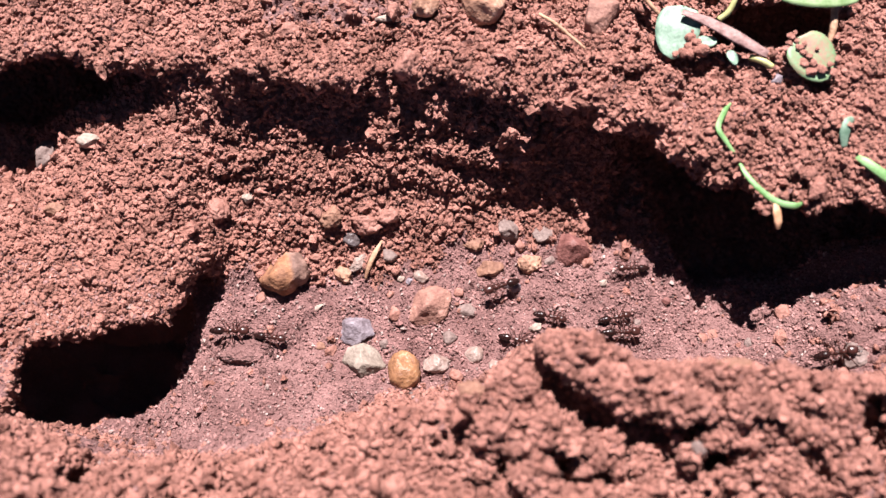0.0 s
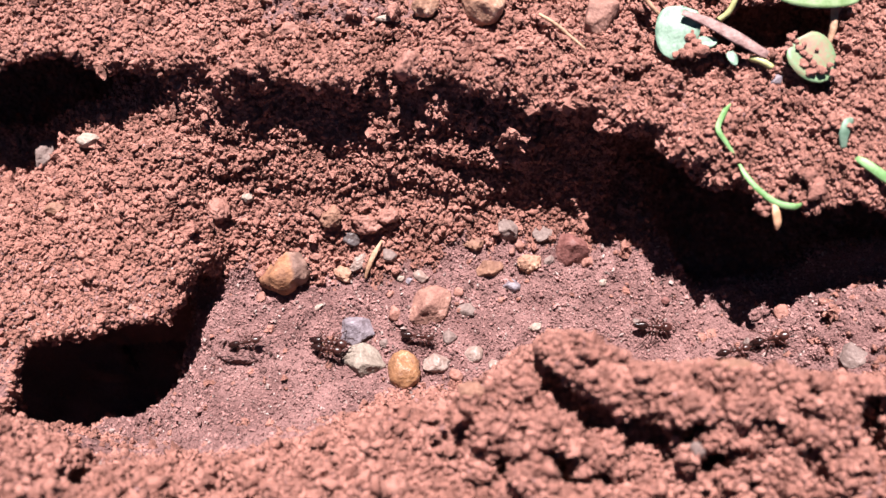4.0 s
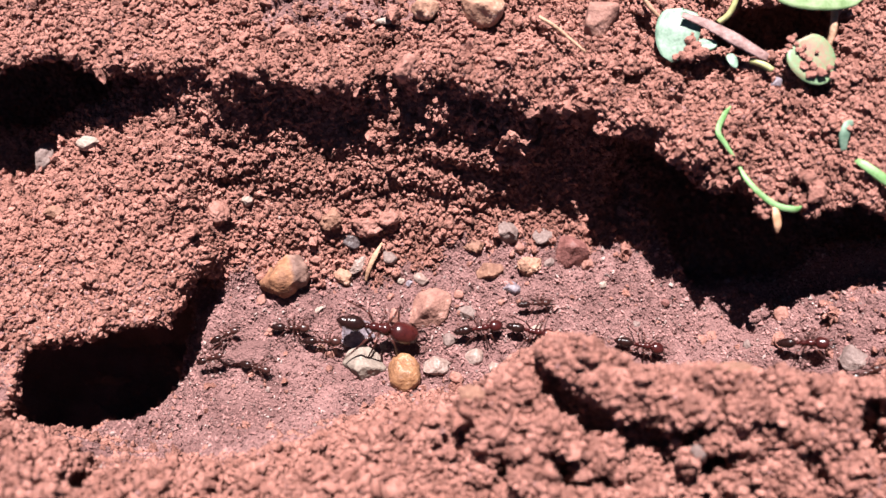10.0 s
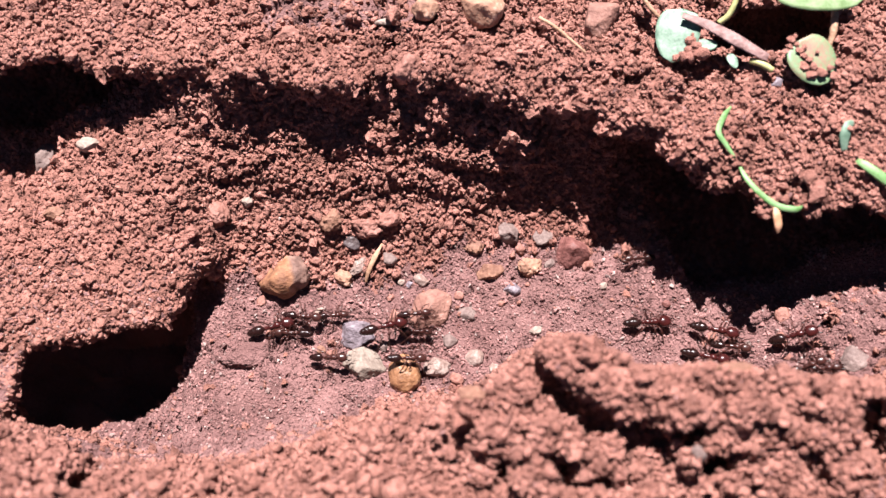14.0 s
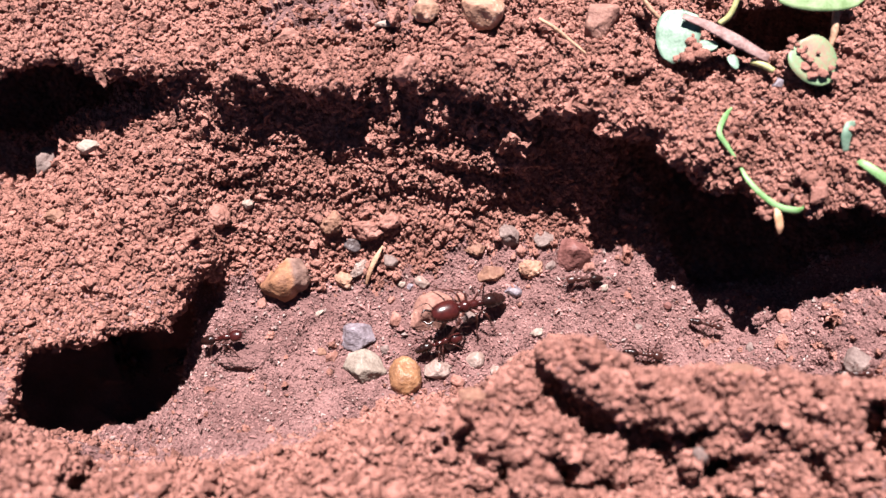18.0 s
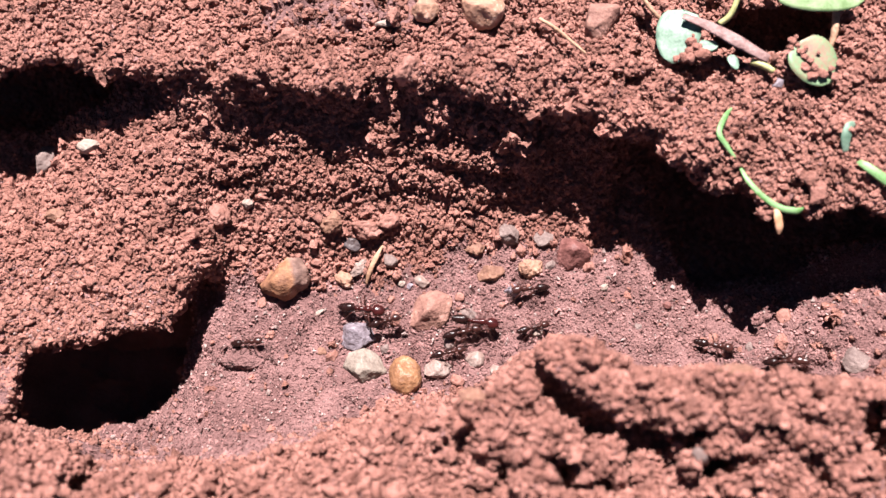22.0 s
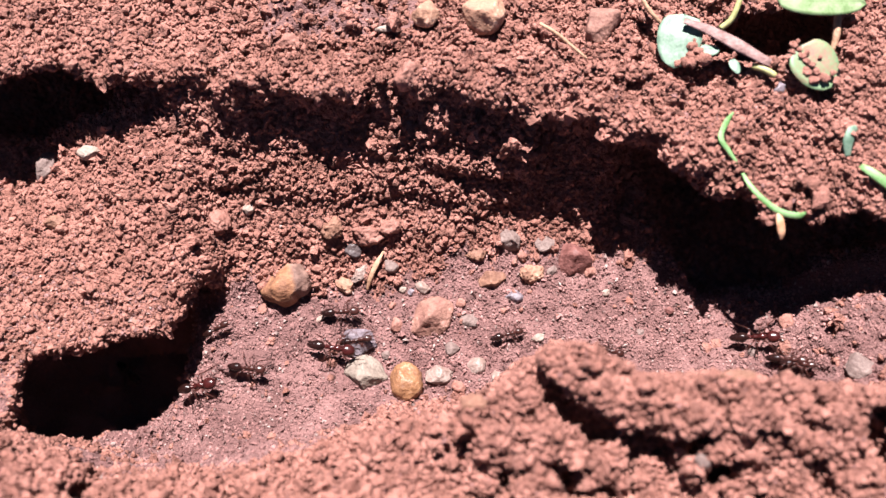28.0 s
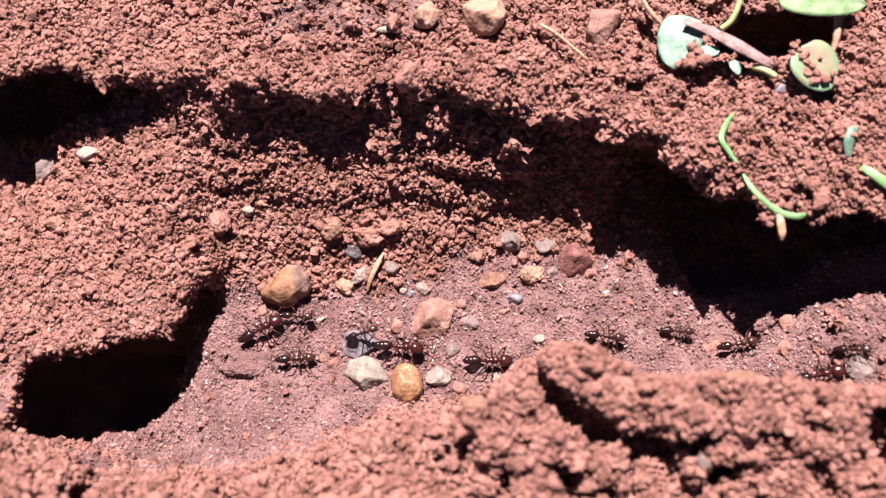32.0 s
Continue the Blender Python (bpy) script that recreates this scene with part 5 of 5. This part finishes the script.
    run("worker_east", 16.32, 18.67, [(17, -8.9, -13.5), (18, 45.5, -13.1)])
    run("soldier_west", 16.44, 18.82, [(17, 25.8, 2.2), (18, 3.4, -10.5)])
    run("worker_east", 16.47, 19.18, [(17, -16.9, -16.0), (18, 32.9, -18.4), (19, 66.7, -18.5)])
    run("worker_east", 16.59, 17.94, [(17, -23.0, -16.4)])
    run("worker_east", 16.71, 19.68, [(17, -29.8, -13.0), (18, -0.4, -16.4), (19, 44.8, -16.5)])
    run("worker_west", 17.36, 19.14, [(18, 22.2, -6.1)])
    run("worker_east", 17.84, 20.34, [(18, -36.3, -15.4), (19, 10.5, -13.5), (20, 59.8, -20.8)])
    run("worker_east", 18.06, 19.94, [(19, 9.2, -7.6)])
    run("worker_east", 18.06, 19.25, [(19, 63.1, -23.9)])
    run("worker_east", 18.10, 20.54, [(19, 2.9, -15.0), (20, 51.6, -17.0)])
    run("worker_east", 18.28, 20.23, [(19, -6.5, -14.5), (20, 64.1, -21.4)])
    run("worker_east", 18.41, 19.94, [(19, -13.6, -14.5)])
    run("worker_east", 18.48, 19.94, [(19, -17.3, -15.5)])
    run("worker_east", 18.61, 20.94, [(19, -24.0, -14.0), (20, 28.9, -15.5)])
    run("worker_east", 18.86, 20.94, [(19, -37.1, -17.7), (20, 14.8, -13.0)])
    run("worker_east", 19.06, 21.41, [(20, 8.1, -16.4), (21, 56.8, -20.1)])
    run("worker_east", 19.09, 20.94, [(20, 3.4, -13.5)])
    run("worker_east", 19.12, 21.88, [(20, 1.5, -16.4), (21, 34.3, -18.0)])
    run("worker_east", 19.22, 21.76, [(20, -3.7, -13.5), (21, 40.7, -14.6)])
    run("worker_east", 19.27, 21.76, [(20, -6.0, -16.4), (21, 40.5, -17.1)])
    run("worker_east", 19.44, 21.85, [(20, -15.1, -13.5), (21, 36.0, -14.6)])
    run("worker_east", 19.74, 21.91, [(20, -31.1, -14.0), (21, 32.8, -12.7)])
    run("worker_east", 20.10, 22.45, [(21, 2.9, -13.2), (22, 55.3, -20.4)])
    run("worker_east", 20.17, 22.65, [(21, -0.8, -16.6), (22, 46.1, -17.1)])
    run("worker_east", 20.29, 22.39, [(21, -7.0, -13.7), (22, 57.5, -20.7)])
    run("worker_east", 20.34, 21.94, [(21, -9.9, -11.2)])
    run("worker_east", 20.81, 23.30, [(21, -34.8, -16.1), (22, 14.8, -13.7), (23, 61.4, -20.1)])
    run("worker_east", 21.06, 22.94, [(22, 5.3, -13.2)])
    run("worker_east", 21.09, 22.94, [(22, 3.4, -14.6)])
    run("worker_east", 21.14, 23.54, [(22, 0.6, -17.6), (23, 51.5, -18.4)])
    run("worker_west", 21.21, 23.02, [(22, 15.5, -6.7)])
    run("worker_east", 21.34, 23.84, [(22, -9.9, -12.7), (23, 36.2, -18.4)])
    run("worker_east", 21.39, 23.79, [(22, -12.8, -10.7), (23, 39.1, -16.9)])
    run("worker_east", 21.75, 24.38, [(22, -31.5, -16.1), (23, -1.3, -14.5), (24, 58.7, -16.7)])
    run("worker_east", 22.23, 24.34, [(23, -4.1, -17.4), (24, 60.1, -18.3)])
    run("worker_east", 22.43, 23.94, [(23, -14.7, -11.1)])
    run("worker_west", 22.46, 24.21, [(23, 26.7, -3.5)])
    run("worker_east", 22.48, 23.94, [(23, -17.5, -12.5)])
    run("worker_east", 22.51, 23.94, [(23, -18.6, -18.4)])
    run("worker_east", 22.55, 23.94, [(23, -21.0, -17.4)])
    run("worker_east", 22.59, 24.94, [(23, -23.3, -9.6), (24, 4.5, -2.7)])
    run("worker_east", 22.62, 23.94, [(23, -24.5, -14.0)])
    run("worker_east", 22.62, 23.94, [(23, -24.8, -17.9)])
    run("worker_east", 22.73, 23.94, [(23, -30.2, -20.3)])
    run("worker_east", 22.78, 25.43, [(23, -33.0, -14.5), (24, 3.4, -12.8), (25, 56.8, -13.1)])
    run("worker_east", 22.88, 25.34, [(23, -40.1, -19.8), (24, -2.3, -13.3), (25, 59.9, -19.7)])
    run("worker_east", 22.88, 25.52, [(23, -47.8, -23.0), (24, -1.3, -16.7), (25, 52.5, -16.3)])
    run("worker_east", 23.27, 24.94, [(24, -6.1, -6.8)])
    run("worker_east", 23.34, 25.29, [(24, -9.8, -14.7), (25, 62.0, -20.9)])
    run("soldier_west", 22.20, 24.50, [(23.4, 7.2, -12.5), (23.6, 1.2, -14.1), (23.8, -6.1, -12.8), (24, -13.8, -10.2), (24.2, -24.8, -14.1), (24.35, -36.8, -15.1)])
    run("worker_west", 23.51, 25.24, [(24, 28.7, -2.7)])
    run("worker_east", 23.55, 24.94, [(24, -21.2, -13.3)])
    run("worker_east", 23.71, 24.94, [(24, -29.6, -15.2)])
    run("worker_east", 23.88, 26.37, [(24, -38.5, -14.4), (25, 9.5, -15.2), (26, 59.0, -17.4)])
    run("worker_east", 24.41, 26.80, [(25, -13.6, -13.7), (26, 38.4, -14.1)])
    run("worker_east", 24.45, 26.84, [(25, -15.6, -10.8), (26, 36.8, -10.1)])
    run("worker_east", 24.50, 26.89, [(25, -18.3, -14.7), (26, 33.6, -15.7)])
    run("worker_west", 24.54, 26.27, [(25, 30.0, -4.8)])
    run("worker_east", 25.13, 26.94, [(26, 1.1, -13.5)])
    run("worker_east", 25.44, 26.94, [(26, -15.4, -14.8)])
    run("worker_east", 25.72, 28.45, [(26, -29.5, -18.2), (27, 5.2, -18.7), (28, 55.4, -19.5)])
    run("worker_east", 25.83, 28.39, [(26, -35.4, -18.3), (27, 8.0, -19.5), (28, 57.6, -20.3)])
    run("worker_east", 26.14, 28.54, [(27, 0.6, -15.5), (28, 51.8, -15.3)])
    run("worker_east", 26.27, 27.94, [(27, -6.4, -15.6)])
    run("worker_east", 26.30, 27.94, [(27, -7.6, -18.5)])
    run("worker_east", 26.62, 28.94, [(27, -24.7, -18.1), (28, 26.9, -17.1)])
    run("worker_east", 26.76, 27.94, [(27, -32.2, -14.8)])
    run("worker_east", 26.84, 29.38, [(27, -36.3, -16.8), (28, 11.0, -14.2), (29, 58.8, -15.8)])
    run("worker_east", 27.41, 28.94, [(28, -13.5, -14.6)])
    run("worker_east", 27.49, 29.55, [(28, -18.0, -10.3), (29, 50.9, -15.7)])
    run("worker_east", 27.49, 30.18, [(28, -17.8, -16.7), (29, 26.0, -16.7), (30, 66.3, -22.1)])
    run("worker_east", 27.77, 29.94, [(28, -32.1, -19.6), (29, -6.1, -10.8)])
    run("worker_east", 27.88, 29.94, [(28, -38.6, -12.4), (29, -2.3, -12.8)])
    run("worker_east", 27.88, 30.59, [(28, -40.9, -21.9), (29, -2.3, -16.7), (30, 49.2, -15.8)])
    run("worker_east", 28.06, 29.61, [(29, 48.2, -17.4)])
    run("worker_east", 28.30, 29.94, [(29, -7.9, -15.7)])
    run("worker_east", 28.36, 29.94, [(29, -10.8, -11.3)])
    run("worker_east", 28.41, 29.94, [(29, -13.7, -12.8)])
    run("worker_east", 28.70, 30.94, [(29, -28.7, -15.2), (30, -1.3, -10.6)])
    run("soldier_east", 28.88, 30.94, [(29, -39.3, -13.6), (30, 27.8, -14.0)])
    run("worker_east", 28.88, 31.39, [(29, -42.6, -17.6), (30, -3.2, -13.6), (31, 57.7, -19.2)])
    run("worker_east", 29.27, 31.29, [(30, -6.0, -14.6), (31, 62.1, -20.3)])
    run("worker_east", 29.41, 31.82, [(30, -13.7, -12.1), (31, 37.4, -15.1)])
    run("worker_east", 29.48, 30.94, [(30, -17.5, -12.1)])
    run("worker_east", 29.52, 30.94, [(30, -19.2, -15.5)])
    run("worker_east", 29.82, 32.16, [(30, -35.2, -16.5), (31, 16.6, -14.1), (32, 67.4, -19.0)])
    run("worker_east", 29.85, 32.20, [(30, -36.1, -22.3), (31, 14.7, -15.1), (32, 65.5, -21.9)])
    run("worker_east", 30.07, 32.54, [(31, 4.4, -14.1), (32, 51.8, -15.5)])
    run("worker_east", 30.32, 32.71, [(31, -8.9, -14.1), (32, 43.7, -13.4)])
    run("worker_east", 30.73, 32.96, [(31, -30.7, -13.6), (32, 29.9, -13.9)])
    run("worker_east", 30.73, 33.62, [(31, -30.2, -20.4), (32, -4.6, -15.4)])
    run("worker_east", 30.88, 33.38, [(31, -39.8, -17.5), (32, 8.1, -18.3)])
    run("worker_east", 31.38, 33.75, [(32, -11.7, -13.4)])
    run("worker_east", 31.52, 33.89, [(32, -19.2, -17.3)])
    run("worker_east", 31.55, 33.93, [(32, -21.3, -10.5)])
    run("worker_east", 31.61, 33.98, [(32, -24.2, -11.5)])
    share_out(runs)


motions()
